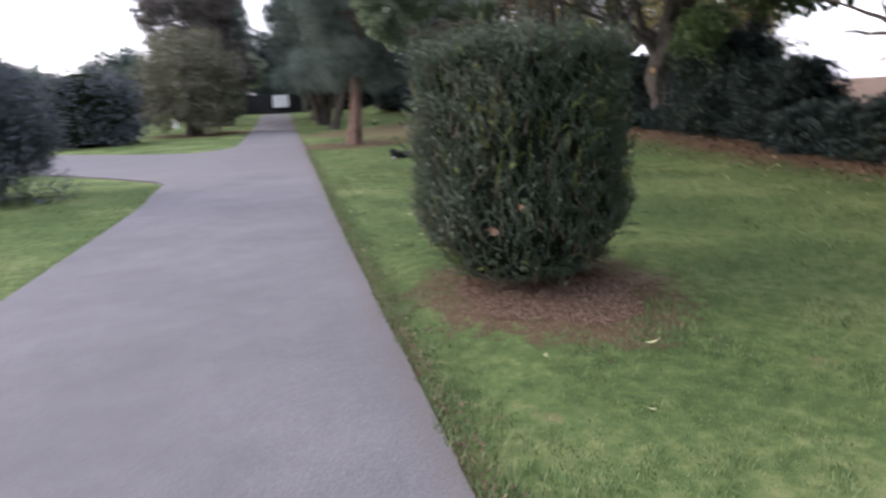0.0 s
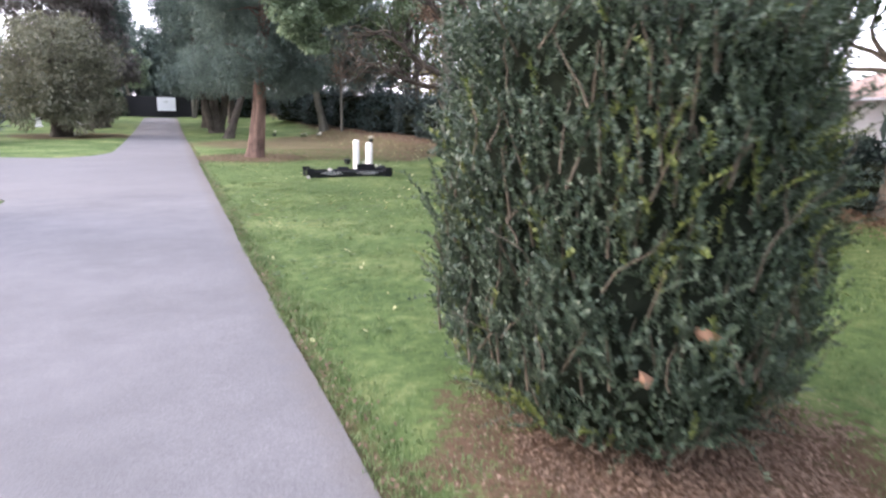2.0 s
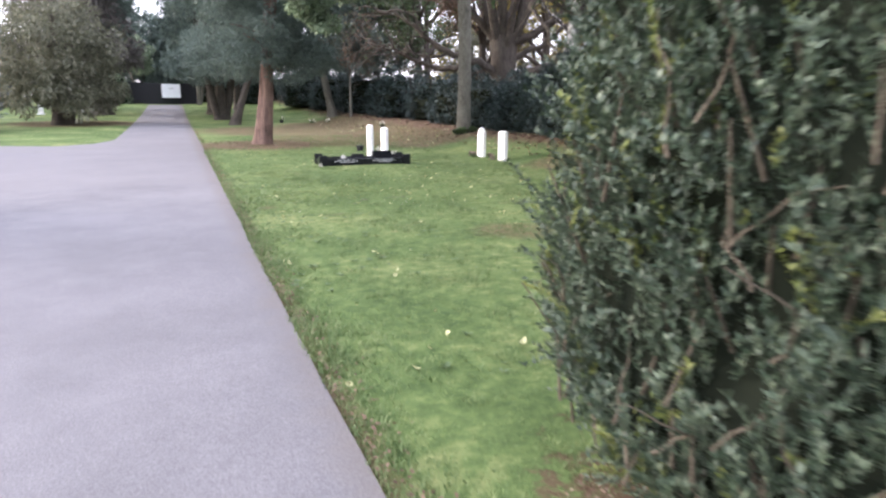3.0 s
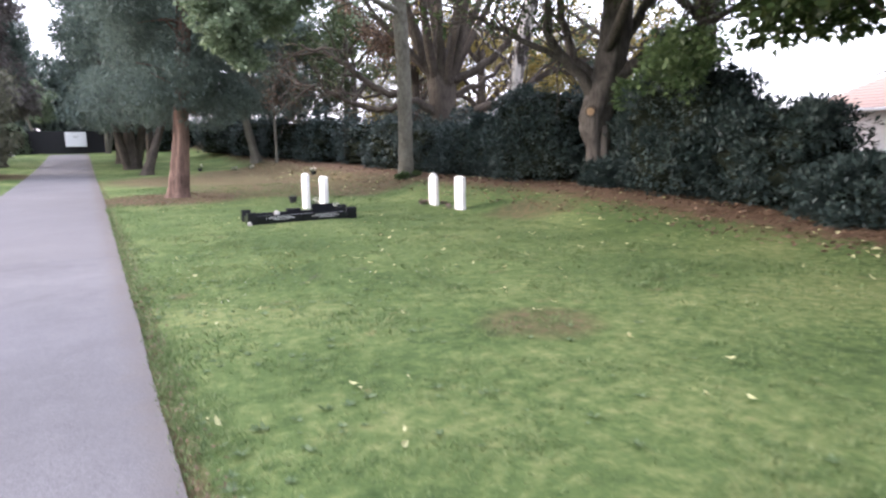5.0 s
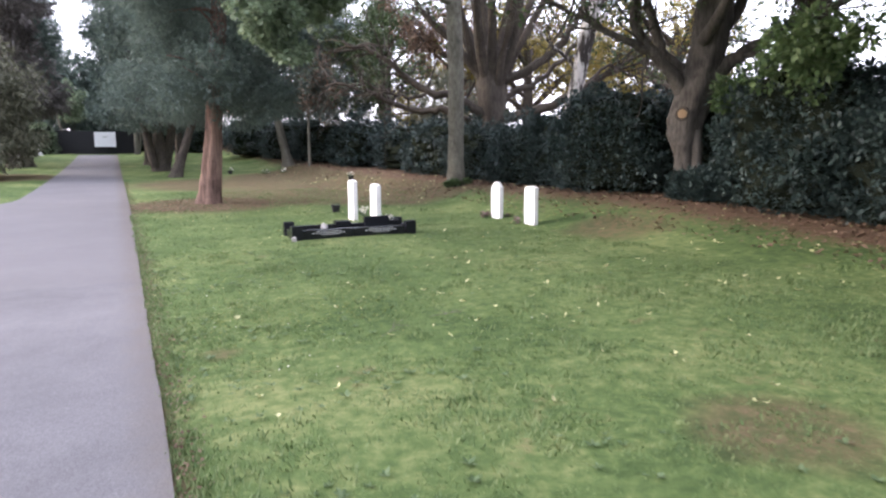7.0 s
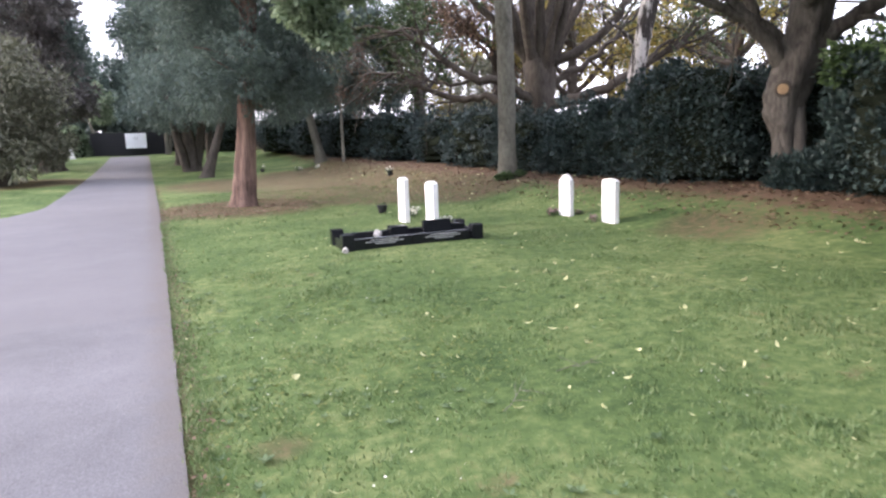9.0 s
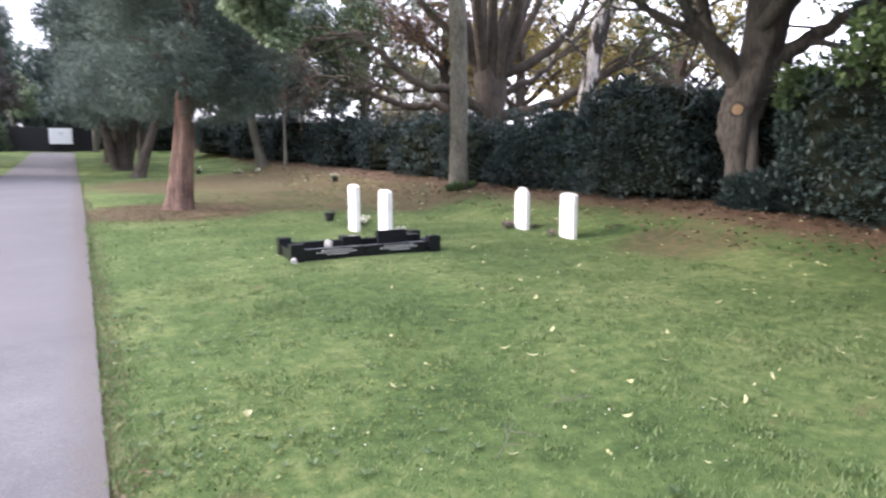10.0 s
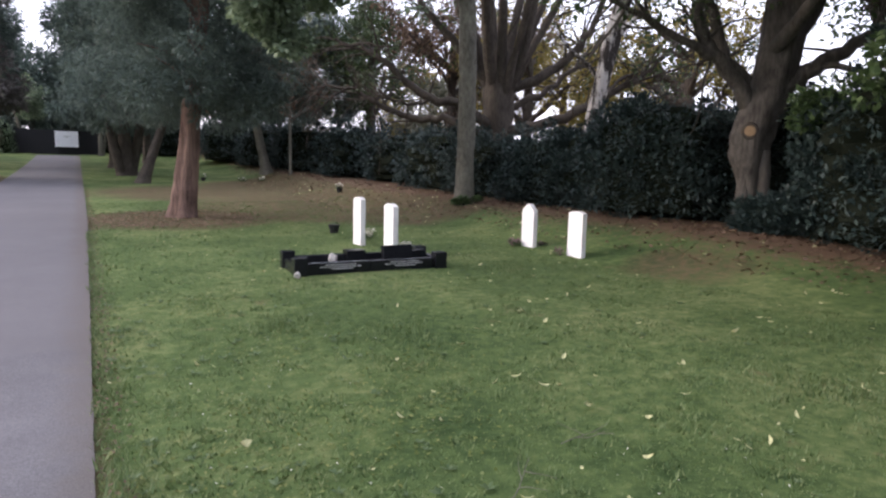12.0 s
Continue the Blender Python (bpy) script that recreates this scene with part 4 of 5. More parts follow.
def knot_tree():
    """Stout oak standing in the hedge, with a sawn-off bough scar facing the lawn."""
    rng = np.random.default_rng(63)
    path = [(0.08, -0.10, -0.2, 0.24), (0.06, -0.07, 0.6, 0.21), (0.03, -0.04, 1.0, 0.26), (0.0, 0.0, 1.35, 0.36), (0.02, -0.02, 1.75, 0.41), (0.12, -0.07, 2.1, 0.39), (0.22, -0.12, 2.5, 0.40), (0.32, -0.18, 2.95, 0.37), (0.40, -0.22, 3.6, 0.36), (0.47, -0.26, 4.3, 0.35), (0.5, -0.28, 7, 0.3), (0.5, -0.2, 10, 0.18)]
    main = [bent(rng, marks, r0, r1, 4, 0.025) for marks, r0, r1 in (
        (((0.0, 2.25, -0.1), (-0.45, 2.75, -0.2), (-0.88, 3.19, -0.3), (-1.22, 3.6, -0.3), (-1.32, 4.3, -0.3), (-1.2, 5.6, -0.2), (-1.4, 7.2, 0)), 0.17, 0.05),
        (((0.1, 2.6, 0.1), (-0.40, 3.05, 0.2), (-0.63, 3.6, 0.3), (-0.84, 4.3, 0.3), (-1.0, 5.8, 0.3), (-0.7, 7.4, 0.4)), 0.16, 0.05),
        (((-0.88, 3.19, -0.3), (-1.74, 3.50, -0.5), (-2.5, 3.85, -0.6), (-3.3, 4.25, -0.7), (-4.2, 4.9, -0.8)), 0.09, 0.025),
        (((0.5, 2.7, -0.1), (1.0, 3.05, -0.2), (1.67, 3.5, -0.3), (2.4, 3.85, -0.3), (3.6, 4.4, -0.2), (4.8, 5.4, 0)), 0.18, 0.05),
        (((1.0, 3.05, -0.2), (1.5, 3.0, -0.7), (2.2, 2.7, -1.1), (2.9, 2.4, -1.3)), 0.07, 0.02),
        (((0.6, 3.5, 0), (1.3, 4.4, 0.2), (2.0, 5.6, 0.4), (2.6, 7.2, 0.5)), 0.16, 0.05),
        (((0.4, 4.4, 0), (-0.2, 5.4, -0.8), (-0.8, 6.6, -1.6), (-1.2, 8.0, -2.2)), 0.14, 0.04),
        (((0.4, 4.2, 0), (0.8, 5.0, 1.0), (1.2, 6.2, 2.0), (1.4, 7.6, 2.6)), 0.14, 0.04))]
    sub, tips = branches(rng, main, 14, 1.8, 0.035)
    sub2, tips2 = branches(rng, sub, 2, 0.8, 0.018)
    # the last two envelopes are unseen canopy, added to shade lawn and hedge
    low = np.concatenate([envelope(rng, 24, -0.7, -3.3, 2.7, 0.8, 1.1, 0.6, 0.2, 0.38, 0.2), envelope(rng, 34, 1.0, -1.9, 1.5, 0.95, 0.8, 0.5, 0.16, 0.32, 0.1), envelope(rng, 12, 0.3, -1.2, 2.2, 0.5, 0.5, 0.4, 0.14, 0.26, 0.1), envelope(rng, 16, 1.7, -2.9, 1.8, 0.7, 0.8, 0.5, 0.14, 0.3, 0.1), envelope(rng, 90, -1.8, -3.9, 5.7, 2.3, 2.6, 0.9, 0.35, 0.6, 0.1), envelope(rng, 620, -3.0, -2.5, 6.7, 5.0, 7.0, 0.9, 0.4, 0.7, 0.1)])
    # limbs that carry the added shade canopy
    for j in range(4):
        main.append(limb(rng, (0.3, -0.1, 5.0), (-1.0, -0.9 + 0.5 * j, 0.6), 5.5, 0.12, 0.03, 9, -0.01, 0.06))
    main.append(limb(rng, (0.1, -0.3, 3.4), (-0.4, -0.9, 0.45), 5.5, 0.14, 0.03, 9, 0.0, 0.06))
    pts = [p for p in tips + tips2 if p[2] > 3.6 and (p[1] < 0.8 or p[2] > 6)]
    rng.shuffle(pts)
    t = tree("oak_tree", 12.25, 19.35, "stout oak with sawn branch scar standing in the hedge", path, M_BARKOAK, main, sub + sub2,
             [(lumps_at(rng, pts[:300], 0.3, 0.55), 34, 0.13, 0.075, 0.2, M_OAK, "crown"), (low, 105, 0.14, 0.085, 0.3, M_BROAD, "low_bough")], 63, sides=22, lumpy=0.10, flare=0.12)
    way = Vector((0.9 - 12.25, 11.2 - 19.35, 0)).normalized()
    # two root legs with a deep cleft between them
    for side, k in ((-0.17, 0.145), (0.18, 0.13)):
        c = Vector((0.58, -0.81, 0)) * side + way * 0.13
        leg = [(0.1 + c.x * f, -0.1 + c.y * f, z, k * g) for z, f, g in ((-0.2, 1.25, 1.3), (0.1, 1.1, 1.08), (0.6, 1.0, 1.0), (1.1, 0.95, 1.0), (1.6, 0.7, 0.9), (2.0, 0.4, 0.7))]
        mesh_part("root_leg", trunk_mesh(rng, leg, M_BARKOAK, 12, 0.1, 0.09, "root_leg"), t)
    bm = bmesh.new()
    m = Matrix.Translation(Vector((0.0, 0, 1.85)) + way * 0.36) @ way.to_track_quat("Z", "Y").to_matrix().to_4x4()
    bmesh.ops.create_cone(bm, cap_ends=True, segments=20, radius1=0.19, radius2=0.14, depth=0.15, matrix=m)
    scar = part("branch_scar", bm, M_BARK, t, "swollen bark collar round a cut")
    bm = bmesh.new()
    bmesh.ops.create_cone(bm, cap_ends=True, segments=20, radius1=0.10, radius2=0.095, depth=0.03, matrix=m @ Matrix.Translation((0, 0, 0.08)))
    part("cut_face", bm, M_CUT, scar, "pale sawn wood")


knot_tree()


def dead_tree():
    rng = np.random.default_rng(74)
    path = [(0, 0, -0.2, 0.34), (0, 0, 1.5, 0.30), (0.15, -0.08, 3, 0.27), (0.45, -0.2, 4.6, 0.25), (0.75, -0.4, 6.2, 0.2), (1.0, -0.5, 8.5, 0.12)]
    main = [limb(rng, (0.3, -0.1, 4.4), (0.5, -0.5, 0.8), 2.6, 0.09, 0.02, 6, 0.02, 0.1), limb(rng, (0.2, 0, 3.7), (-0.6, 0.4, 0.8), 2.2, 0.08, 0.02, 6, 0.02, 0.1)]
    tree("dead_tree", 14.4, 26.25, "bare bleached dead trunk with peeling bark behind the hedge", path, M_BARKDEAD, main, [], [], 74, lumpy=0.14)


dead_tree()


def open_tree(x, y, label, seed, tall=10.0, material=M_GOLD, reach=0.35, leaves=44, n=360, leaf=0.17, r=0.3, bark=M_BARK, group="", fork=2.2, lean=(0, 0), keep=1.9, rim=0.3, extra=None, high=None):
    """Open-crowned broadleaf: forked trunk, spreading limbs, thin leaf clusters with sky between."""
    rng = np.random.default_rng(seed)
    path = [(lean[0] * z, lean[1] * z, z - 0.15, r * (1 - 0.6 * z / tall)) for z in (0, 0.8, fork, fork + 1.5, tall * 0.55, tall * 0.8)]
    main = []
    for i in range(10):
        a, z = 6.28 * i / 10 + rng.normal() * 0.3, fork + (tall * 0.45) * rng.random()
        main.append(limb(rng, (lean[0] * z, lean[1] * z, z), (math.cos(a), math.sin(a), 0.5 + 0.6 * rng.random()), tall * (reach + 0.2 * rng.random()), r * 0.45, 0.03, 8, 0.02, 0.1))
    sub, tips = branches(rng, main, 13, tall * 0.15, r * 0.14)
    pts = [p for p in tips if p[2] > keep]
    rng.shuffle(pts)
    if extra:
        ex, ey, ez, rx, ry, rz, k = extra
        for j in range(4):
            main.append(limb(rng, (0, 0, ez - 2), (ex + (j - 1.5) * rx * 0.5, ey + (j - 1.5), 1.2), math.hypot(ex, ey) * 0.8, 0.06, 0.012, 9, 0.0, 0.16))
        more = envelope(rng, k, ex, ey, ez, rx, ry, rz, 0.4, 0.7, 0.1)
    crowns = [(lumps_at(rng, pts[:n], rim, rim * 1.8), leaves, leaf, leaf * 0.6, 0.2, material, "crown")]
    # on the tree at (11.5, 2) this mass is an unseen shade canopy
    if extra:
        crowns.append((more, 105, leaf * 1.2, leaf * 0.75, 0.2, material, "low_bough"))
    # high: unseen leaf canopy added over the lawn to shade it
    if high:
        hx, hy, hz, wx, wy, wz, k = high
        for j in range(5):
            main.append(limb(rng, (0, 0, hz - 2.6), (hx + (j - 2) * 0.3, hy + (j - 2) * wy * 0.4, 2.2), math.hypot(hx, hy) + 1.0, 0.1, 0.02, 9, -0.01, 0.08))
        crowns.append((envelope(rng, k, hx, hy, hz, wx, wy, wz, 0.4, 0.7, 0.1), 90, leaf * 1.2, leaf * 0.75, 0.2, material, "shade_bough"))
    return tree("broadleaf_tree", x, y, label, path, bark, main, sub, crowns, seed, group)


back = "trees beyond the hedge"
open_tree(16.0, 47, "autumn broadleaf tree with spreading limbs beyond the hedge", 81, 10, M_OAK, group=back, leaves=70, n=460)
open_tree(17.5, 40, "bronzed broadleaf tree beyond the hedge", 93, 8.5, M_DEADLEAF, group=back, leaves=40, n=300)
open_tree(20, 37, "yellowing broadleaf tree beyond the hedge", 82, 9, M_GOLD, group=back, n=220)
open_tree(23, 30, "yellowing broadleaf tree beyond the hedge", 83, 8, M_GOLD, group=back, n=130)
open_tree(27, 34, "green broadleaf tree beyond the hedge", 84, 8, M_OAK, group=back, n=110)
open_tree(20, 56, "green broadleaf tree beyond the hedge", 85, 11, M_OAK, group=back)
open_tree(28, 44, "yellowing broadleaf tree beyond the hedge", 86, 9, M_GOLD, group=back, n=300)
# this tree's high canopy lies above the view, added to darken the lawn
open_tree(11.8, 10.0, "broadleaf tree with leaning brown trunk in the hedge", 87, 11, M_OAK, reach=0.38, leaves=46, n=380, r=0.3, lean=(0.05, -0.03), fork=4.4, keep=5.4, rim=0.45, extra=(0.7, 3.3, 4.4, 1.6, 2.4, 0.9, 50), high=(-1.8, 3.0, 6.7, 4.8, 6.0, 0.8, 600))
open_tree(15.0, 18.2, "broadleaf tree with dark crown behind the hedge", 90, 9, M_OAK, leaves=36, n=170, r=0.3, fork=3.0, keep=3.6)
# two trees added outside the view so their crowns shade the right lawn
open_tree(11.5, 2.0, "broadleaf tree added out of view by the hedge, wide crown shading the lawn", 91, 12, M_OAK, reach=0.55, leaves=46, n=420, r=0.35, fork=3.5, keep=4.0, rim=0.5, extra=(-2.6, 5.0, 6.1, 5.2, 7.0, 0.8, 950))
open_tree(8.0, -6.0, "broadleaf tree added out of view on the lawn, wide crown shading it", 92, 12, M_OAK, reach=0.55, leaves=46, n=300, r=0.35, fork=3.5, keep=3.5, rim=0.5)
conifer(10.15, 47.9, "dark yew with slim leaning grey trunk on the lawn", 0.34, 9.5, 3.4, 3.0, M_BARKPALE, 88, lean=(-0.2, 0), off=(2.2, 0), n=130, count=150, leaf=0.28)
open_tree(10.65, 45.0, "thin young tree with brown autumn leaves", 89, 5.5, M_DEADLEAF, leaves=22, n=70, r=0.09, fork=2.4, bark=M_BARKPALE, keep=2.6, leaf=0.14)


for i, (x, y, tl, wd, m) in enumerate(((15, 63, 11, 4, M_CONIFER), (21, 66, 10, 4.5, M_OLIVE), (24, 52, 7, 3.6, M_OLIVE), (29, 40, 6.5, 3.6, M_GOLD), (26, 60, 8, 4, M_GOLD))):
    conifer(x, y, "bushy tree seen beyond the hedge", 0.3, tl, 0.9, wd, M_BARK, 160 + i, n=90, count=60, leaf=0.5, kind="bushy_tree", material=m, group="bushy trees beyond the hedge")


def sapling():
    rng = np.random.default_rng(95)
    path = [(0.02 * z, -0.22 * z, z - 0.1, 0.075 - 0.008 * z) for z in (0, 1.2, 2.4, 3.6, 4.8, 6.0)]
    main = [limb(rng, (0.06, -0.7, 3.0), (0.1, 0.8, 0.9), 1.6, 0.03, 0.008, 6, 0.02, 0.1), limb(rng, (0.08, -0.9, 4.0), (-0.3, -0.9, 0.7), 1.7, 0.03, 0.008, 6, 0.02, 0.1)]
    sub, tips = branches(rng, main, 6, 0.7, 0.012)
    tree("sapling", 13.1, 11.3, "slim dark leaning sapling growing out of the hedge", path, M_BARK, main, sub, [(lumps_at(rng, tips, 0.15, 0.3), 18, 0.09, 0.06, 0.2, M_OAK, "crown")], 95, flare=0.1)


sapling()


def bungalow():
    """Low white house beyond the hedge, seen only in part between the trees."""
    t = thing("house", 25.4, 15.7, land(25, 15.7), "low white rendered house with tan tiled roof beyond the hedge", "house")
    bm = bmesh.new()
    box(bm, (7.0, 7.6, 2.15), (0, 0, 1.075), 0.01)
    part("wall", bm, M_RENDER, t)
    bm = bmesh.new()
    vs = [bm.verts.new(p) for p in ((-3.9, -4.2, 2.1), (-3.9, 4.2, 2.1), (3.9, 4.2, 2.1), (3.9, -4.2, 2.1), (0, -2.6, 3.6), (0, 2.6, 3.6))]
    for f in ((0, 1, 5, 4), (2, 3, 4, 5), (1, 2, 5), (3, 0, 4), (3, 2, 1, 0)):
        bm.faces.new([vs[i] for i in f])
    bmesh.ops.recalc_face_normals(bm, faces=bm.faces)
    roof = part("roof", bm, M_TILE, t, "tan tiled hipped roof")
    for k in range(14):
        u = (k + 0.5) / 14
        bm = bmesh.new()
        half = 4.2 - 1.6 * u
        box(bm, (0.26, 2 * half, 0.03), (-3.9 + 3.9 * u, 0, 2.125 + 1.5 * u), 0.0, pose(0, 0, 0, 0, -21, 0))
        part("tile_course", bm, M_TILE, roof)
    bm = bmesh.new()
    box(bm, (0.12, 8.4, 0.10), (-3.95, 0, 2.07), 0.02)
    part("gutter", bm, M_WHITE, t)


bungalow()


# ---- end of the drive ----
def fence():
    t = thing("dark_fence", -1.0, 77.2, land(-1, 77.2), "dark stained board fence closing the drive", "fence")
    for i in range(34):
        bm = bmesh.new()
        box(bm, (0.2396, 0.025, 2.1), (-4 + 0.24 * i, 0, 1.0), 0.004)
        part("board", bm, M_FENCE, t)
    for x in (-4.0, -1.6, 0.8, 3.2):
        bm = bmesh.new()
        box(bm, (0.1, 0.1, 2.2), (x, 0.07, 1.05), 0.008)
        part("post", bm, M_FENCE, t)


def notice():
    t = thing("notice_board", 0.12, 76.6, land(0.1, 76.6), "large blank-looking white board on two posts", "sign")
    bm = bmesh.new()
    box(bm, (1.76, 0.04, 1.36), (0, 0, 1.3), 0.008)
    board = part("board", bm, M_WHITE, t)
    bm = bmesh.new()
    for z, w in ((1.55, 0.5), (1.47, 0.3)):
        box(bm, (w, 0.004, 0.05), (0, -0.023, z))
    part("lettering", bm, M_LETTER, board, "faint grey unreadable lettering")
    for x in (-0.7, 0.7):
        bm = bmesh.new()
        box(bm, (0.09, 0.09, 2.1), (x, 0.068, 0.95), 0.006)
        part("post", bm, M_FENCE, t)


fence()
notice()

# headstones on the far side of the drive, much further off
for x, y, hg, tilt in ((-6.2, 60.5, 0.75, 0), (-7.4, 62.5, 0.8, 0), (-4.9, 74.0, 1.0, -9), (-8.6, 58.5, 0.7, 0)):
    t = thing("far_headstone", x, y, land(x, y), "small pale headstone on the lawn", "headstone", "far headstones")
    t.rotation_euler = (0, radians(tilt), 0)
    bm = bmesh.new()
    box(bm, (0.34, 0.1, hg), (0, 0, hg / 2 - 0.02), 0.02)
    part("slab", bm, M_STONE, t)
    bm = bmesh.new()
    box(bm, (0.5, 0.25, 0.12), (0, 0.0, 0.03), 0.01)
    part("plinth", bm, M_STONE, t)


# ---- lawn details ----
def bare(x, y):
    """True where the turf is worn away or covered."""
    wob = 0.25 * noise.noise((x * 1.5, y * 1.5, 7))
    return math.hypot(x - 2.35, y - 5.0) < 1.0 + 2.4 * wob or math.hypot(x - 4, y - 11.1) < 0.15 + 2 * wob or math.hypot(x - 1.39, y - 13.8) < 0.12 or (3.4 < x < 5.72 and 19.6 < y < 20.6) or math.hypot(x - 3, y - 28.7) < 1.9


def grass(name, x0, x1, y0, y1, count, tall, wide, seed, side, lap=0.0):
    rng = np.random.default_rng(seed)
    x, y = x0 + (x1 - x0) * rng.random(count), y0 + (y1 - y0) * rng.random(count)
    keep = np.array([(not bare(a, b)) and ((a > edge_r(b) - lap + 0.03 * rng.random() + 0.05 * noise.noise((b * 2.3, 0, 1))) if side > 0 else (a < edge_l(b))) and rng.random() < 0.62 + 0.5 * noise.noise((a * 0.9, b * 0.9, 2)) + 0.6 * noise.noise((a * 3.5, b * 3.5, 4)) for a, b in zip(x, y)])
    x, y = x[keep], y[keep]
    n = len(x)
    z = np.array([land(a, b) + 0.02 * noise.noise((a * 0.5, b * 0.5, 0)) + 0.012 * noise.noise((a * 1.7, b * 1.7, 3)) for a, b in zip(x, y)]) - 0.008
    base = np.stack([x, y, z], 1)
    a = rng.random(n) * 6.28
    patch = np.array([0.6 + 1.1 * max(0, noise.noise((p * 1.3, q * 1.3, 11))) + 1.2 * max(0, noise.noise((p * 4.5, q * 4.5, 21))) for p, q in zip(x, y)])
    h = tall * (0.5 + 0.9 * rng.random(n)) * patch
    tip = base + np.stack([np.cos(a) * h * 0.7, np.sin(a) * h * 0.7, h], 1)
    sd = np.stack([-np.sin(a), np.cos(a), np.zeros(n)], 1) * (wide * (0.6 + 0.8 * rng.random(n)))[:, None]
    v = np.stack([base - sd, base + sd, tip], 1).reshape(-1, 3)
    tagged(new(name, mesh_from(name, v, np.arange(3 * n).reshape(-1, 3), M_GRASS)), "short mown green grass blades", "grass", kind="stuff")


grass("grass", 0.85, 5.5, 1.5, 11, 165000, 0.032, 0.0035, 1, 1)
grass("grass", 0.80, 1.06, 1.5, 26, 26000, 0.045, 0.004, 6, 1, 0.03)
grass("grass", 0.9, 8.5, 11, 21, 165000, 0.034, 0.0055, 2, 1)
grass("grass", 5.5, 10.5, 2, 14, 40000, 0.04, 0.008, 3, 1)
grass("grass", 0.9, 9.5, 21, 34, 45000, 0.04, 0.009, 4, 1)
grass("grass", -6.5, -2.3, 5, 17, 30000, 0.04, 0.008, 5, -1)


def litter(name, count, place, length, material, label, seed):
    rng = np.random.default_rng(seed)
    pts = []
    while len(pts) < count:
        p = place(rng)
        if p is not None and not (edge_l(p[1]) < p[0] < edge_r(p[1]) + 0.03):
            pts.append((p[0], p[1], land(*p) + 0.012 + 0.02 * rng.random()))
    b = np.array(pts)
    a = rng.random(count) * 6.28
    way = np.stack([np.cos(a), np.sin(a), 0.25 * rng.normal(size=count)], 1)
    s = 0.6 + 0.8 * rng.random(count)
    v, fc = leaf_quads(b, way, np.array([[0, 0, 1.0]]) + 0.35 * rng.normal(size=(count, 3)), length * s, length * 0.55 * s, 0.12)
    tagged(new(name, mesh_from(name, v, fc, material)), label, "leaf litter", kind="stuff")


def near_yew(rng):
    a, r = rng.random() * 6.28, 1.2 * rng.random() ** 0.7
    x, y = 2.35 + r * math.cos(a), 5.0 + r * math.sin(a)
    return (x, y) if bare(x, y) or rng.random() < 0.12 else None


def under_hedge(rng):
    y = 4 + 52 * rng.random() ** 1.2
    x = 11.9 - 2.6 * rng.random() ** 1.7 - (2.5 * rng.random() ** 2 if 26 < y < 46 else 0)
    return x, y


def round_red(rng):
    a, r = rng.random() * 6.28, 2.2 * math.sqrt(rng.random())
    return 3 + r * math.cos(a), 28.7 + r * math.sin(a)


litter("needle_litter", 17000, near_yew, 0.021, M_NEEDLE, "brown yew needles and bark litter under the shrub", 31)
litter("leaf_litter", 9000, under_hedge, 0.085, M_DEADLEAF, "brown fallen leaves under the hedge", 32)
litter("pale_leaf_litter", 420, under_hedge, 0.11, M_PALELEAF, "pale fallen leaves under the hedge", 37)
litter("leaf_litter", 1500, round_red, 0.06, M_NEEDLE, "brown needles round the red trunk", 33)


def verge(rng):
    y = 1.5 + 40 * rng.random() ** 1.3
    return edge_r(y) + 0.03 + abs(0.09 * rng.normal()), y


litter("leaf_litter", 2600, verge, 0.028, M_DEADLEAF, "brown leaf crumbs along the tarmac's edge", 38)


def clover(rng):
    cx, cy = ((1.8, 15.2), (2.3, 16.8), (1.5, 14.3), (3.2, 15.6), (2.0, 18.5), (2.6, 14.6))[rng.integers(6)]
    return cx + 0.35 * rng.normal(), cy + 0.35 * rng.normal()


litter("clover_leaves", 1800, clover, 0.03, M_YEW_NEW, "small low clover leaves in the turf", 34)


def daisies(rng):
    cx, cy = ((1.5, 14.6), (1.9, 15.6), (2.5, 16.6), (2.1, 13.3), (3.6, 13.2))[rng.integers(5)]
    return cx + 0.4 * rng.normal(), cy + 0.4 * rng.normal()


litter("daisies", 60, daisies, 0.015, M_PETAL, "tiny white daisies in the turf", 36)


def leaf_mesh(name, ln, wd, curl, material):
    """A curled fallen leaf with a midrib fold and a stalk."""
    verts, faces, n = [], [], 7
    for i in range(n):
        u = i / (n - 1)
        w = wd * math.sin(math.pi * min(0.97, u * 0.95 + 0.03)) ** 0.8 / 2
        z = curl * (u - 0.5) ** 2 * ln * 2
        verts += [(u * ln, -w, z + w * 0.35), (u * ln, 0, z), (u * ln, w, z + w * 0.35)]
    for i in range(n - 1):
        for j in range(2):
            faces.append((i * 3 + j, i * 3 + j + 1, i * 3 + j + 4, i * 3 + j + 3))
    k = len(verts)
    verts += [(-0.03, -0.0015, 0.006), (-0.03, 0.0015, 0.006), (0.0, 0.0015, curl * 0.5 * ln), (0.0, -0.0015, curl * 0.5 * ln)]
    faces.append((k, k + 1, k + 2, k + 3))
    return mesh_from(name, verts, faces, material)


LEAVES = [leaf_mesh("fallen_leaf", ln, wd, c, m) for ln, wd, c, m in ((0.11, 0.055, 0.5, M_PALELEAF), (0.085, 0.06, 0.8, M_PALELEAF), (0.13, 0.045, 0.4, M_PALELEAF), (0.07, 0.05, 0.6, M_PALELEAF))]


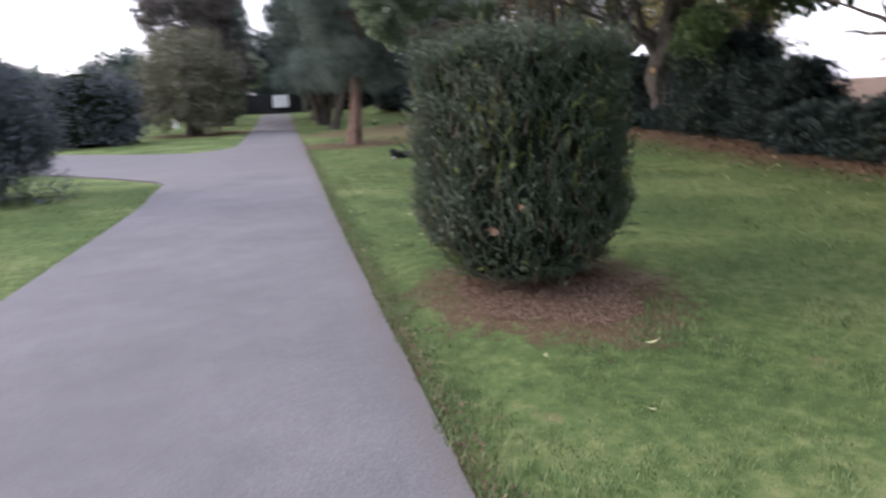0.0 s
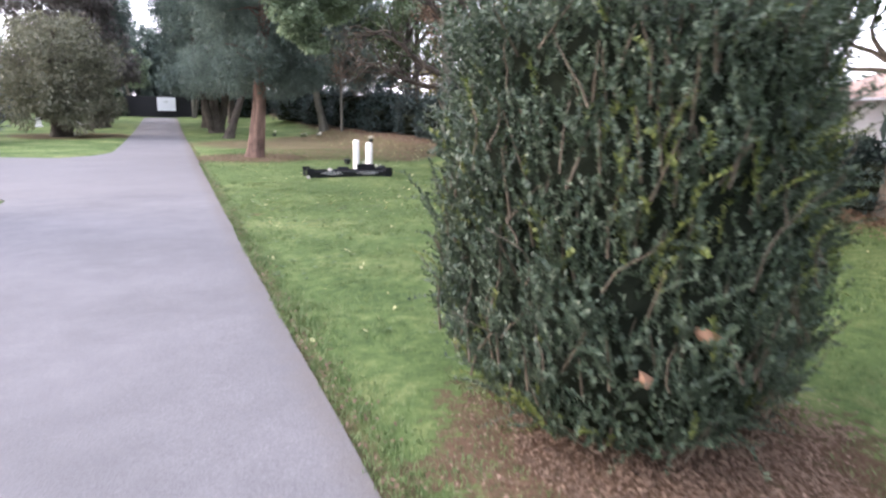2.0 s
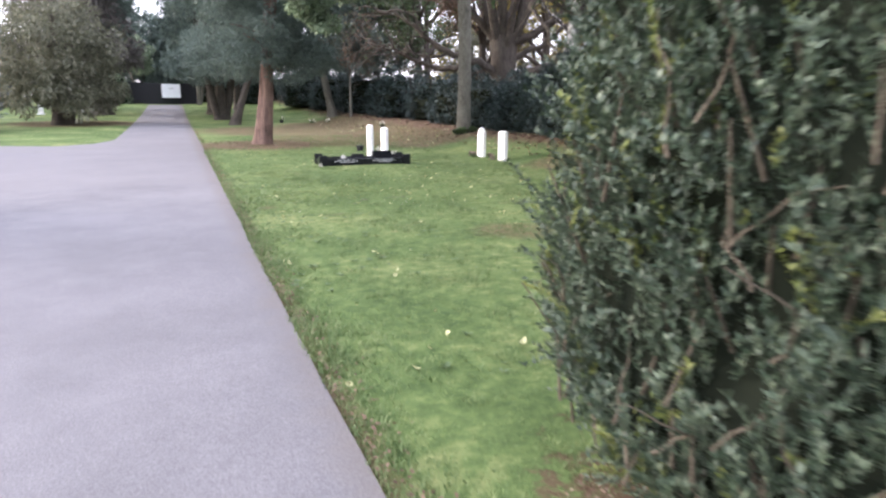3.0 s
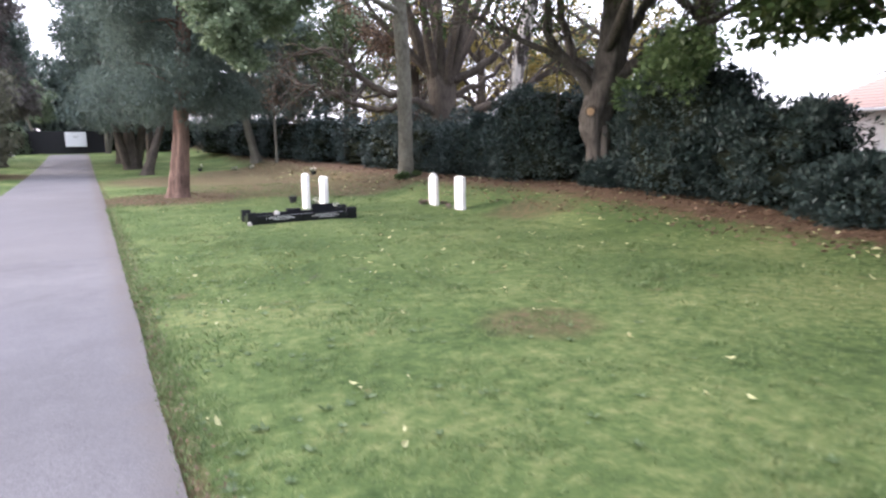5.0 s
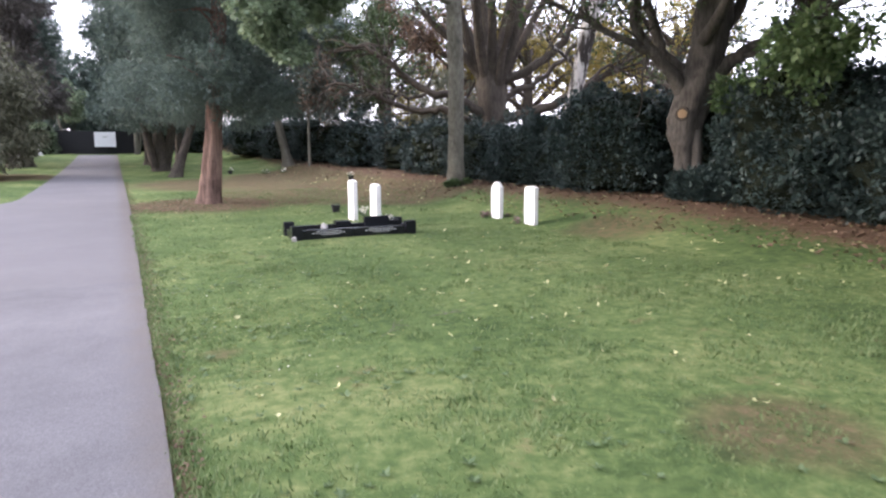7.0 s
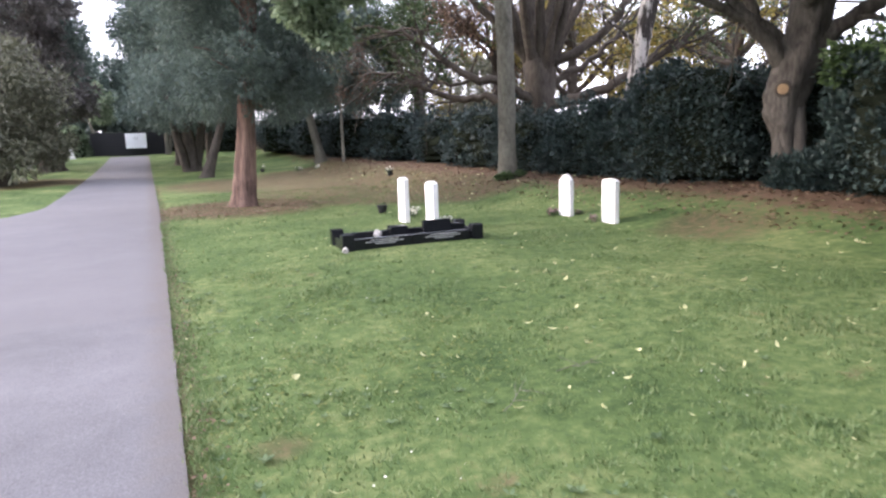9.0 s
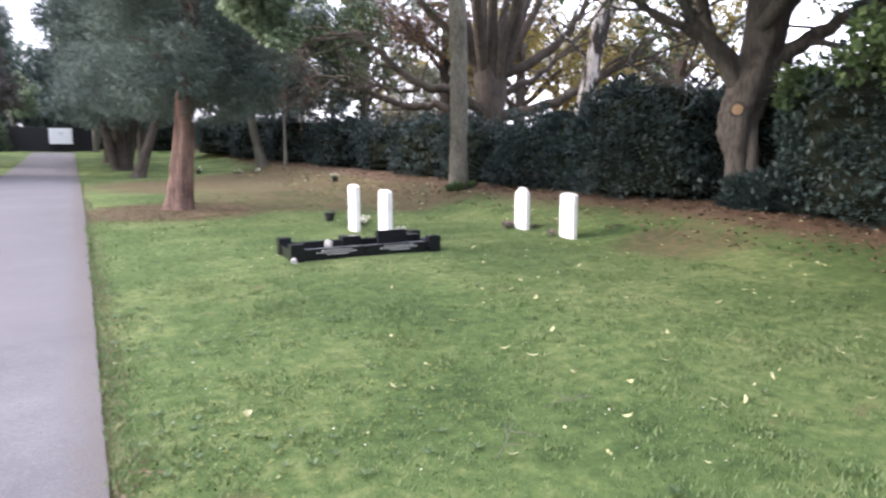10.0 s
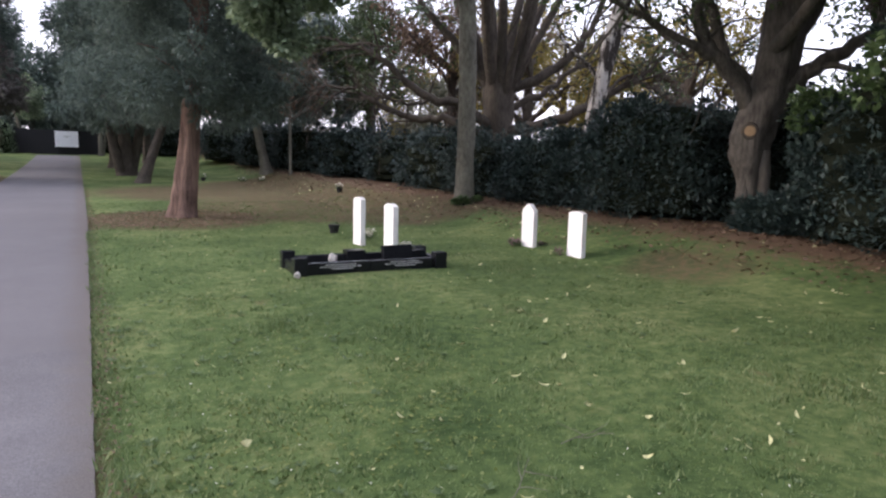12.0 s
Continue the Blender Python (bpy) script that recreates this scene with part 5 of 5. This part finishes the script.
def fallen_leaves():
    rng = np.random.default_rng(77)
    spots = [(1.0 + 9.0 * rng.random(), 7 + 20 * rng.random()) for _ in range(110)] + [(3 + 6.5 * rng.random(), 13 + 8 * rng.random()) for _ in range(60)]
    spots += [(5.06, 16.85), (4.51, 14.91), (2.05, 10.24), (1.5, 12.88), (5.2, 13.7), (5.09, 16.8)]
    spots += [(1.93, 12.56), (1.45, 12.71), (1.57, 13.15), (3.11, 11.82), (4.03, 12.40), (4.52, 12.15), (4.34, 14.81), (3.86, 14.35), (5.18, 14.71), (4.39, 13.21), (4.29, 13.59), (5.07, 13.69), (2.77, 13.56), (7.42, 15.49), (9.19, 15.68), (3.95, 14.79), (5.16, 14.74), (4.61, 14.25), (5.88, 15.91), (7.41, 15.53), (7.27, 14.91), (3.88, 14.37), (5.22, 16.19), (4.45, 16.47), (8.81, 16.73), (1.13, 10.19), (2.00, 9.43), (2.06, 10.18), (4.29, 10.04), (4.21, 11.21), (4.44, 12.04), (4.02, 8.79), (1.09, 10.20), (1.96, 9.32), (1.89, 8.19), (1.38, 7.28), (0.97, 7.21), (2.23, 7.45), (4.42, 11.97), (4.20, 11.13), (1.00, 4.58), (2.40, 3.47), (1.70, 3.48), (1.93, 2.69)]
    for x, y in spots:
        if bare(x, y) or x < edge_r(y):
            continue
        ob = new("fallen_leaf", LEAVES[rng.integers(4)])
        s = 0.36 + 0.45 * rng.random()
        ob.matrix_world = pose(x, y, land(x, y) + 0.022, 20 * rng.normal(), 20 * rng.normal(), 360 * rng.random()) @ Matrix.Diagonal((s, s, s, 1))
        tagged(ob, "pale yellow fallen leaf lying on grass", "leaf", "fallen leaves on the lawn")


fallen_leaves()


def lawn_weeds():
    """Flat rosettes of broad weeds and coarse tufts scattered through the turf."""
    rng = np.random.default_rng(58)
    base, way, size = [], [], []
    while len(base) < 2600:
        x, y = (1.05 + 2.2 * rng.random() ** 1.5, 9 + 10 * rng.random()) if rng.random() < 0.6 else (1.0 + 7.5 * rng.random(), 7 + 13 * rng.random())
        if bare(x, y) or noise.noise((x * 0.8, y * 0.8, 31)) < -0.1:
            continue
        k, r = rng.integers(5, 10), 0.022 + 0.036 * rng.random()
        for j in range(k):
            a = 6.28 * j / k + 0.4 * rng.normal()
            base.append((x, y, land(x, y) + 0.008))
            way.append((math.cos(a), math.sin(a), 0.25 + 0.35 * rng.random()))
            size.append(r * (0.7 + 0.6 * rng.random()))
    size = np.array(size)
    v, fc = leaf_quads(np.array(base), np.array(way), np.array([[0, 0, 1.0]]) + 0.2 * rng.normal(size=(len(size), 3)), size, size * 0.42, 0.06)
    tagged(new("lawn_weeds", mesh_from("lawn_weeds", v, fc, M_WEED)), "low broad-leaved weeds growing through the mown lawn", "weeds", kind="stuff")


lawn_weeds()
orange = leaf_mesh("dead_leaf", 0.11, 0.075, 0.6, M_ORANGE)
for p, lab in (((1.66, 4.52, 0.66, 60, 20, 30), "orange dead leaf caught in the clipped yew"), ((1.95, 4.42, 0.80, 70, -10, 120), "orange dead leaf caught in the clipped yew")):
    ob = new("dead_leaf", orange)
    ob.matrix_world = pose(*p)
    tagged(ob, lab, "leaf", "leaves caught in the yew")


def fallen_twig(x, y, seed):
    rng = np.random.default_rng(seed)
    t = thing("fallen_twig", x, y, land(x, y) + 0.02, "small bare fallen twig lying on grass", "twig", "fallen twigs")
    a = limb(rng, (0, 0, 0), (1, 0.5, 0.02), 0.42, 0.004, 0.0015, 6, 0, 0.1)
    bs = [a] + [limb(rng, a[i][:3], (0.4, 1 if i % 2 else -0.8, 0.15), 0.2, 0.003, 0.001, 4, 0, 0.15) for i in (2, 3, 4)]
    v, fc = tubes(bs, 5)
    v[:, 2] = np.abs(v[:, 2])
    mesh_part("stick", mesh_from("stick", v, fc, M_BARKPALE), t)


fallen_twig(2.65, 13.6, 1)
fallen_twig(4.93, 24.6, 2)
fallen_twig(3.3, 14.0, 3)
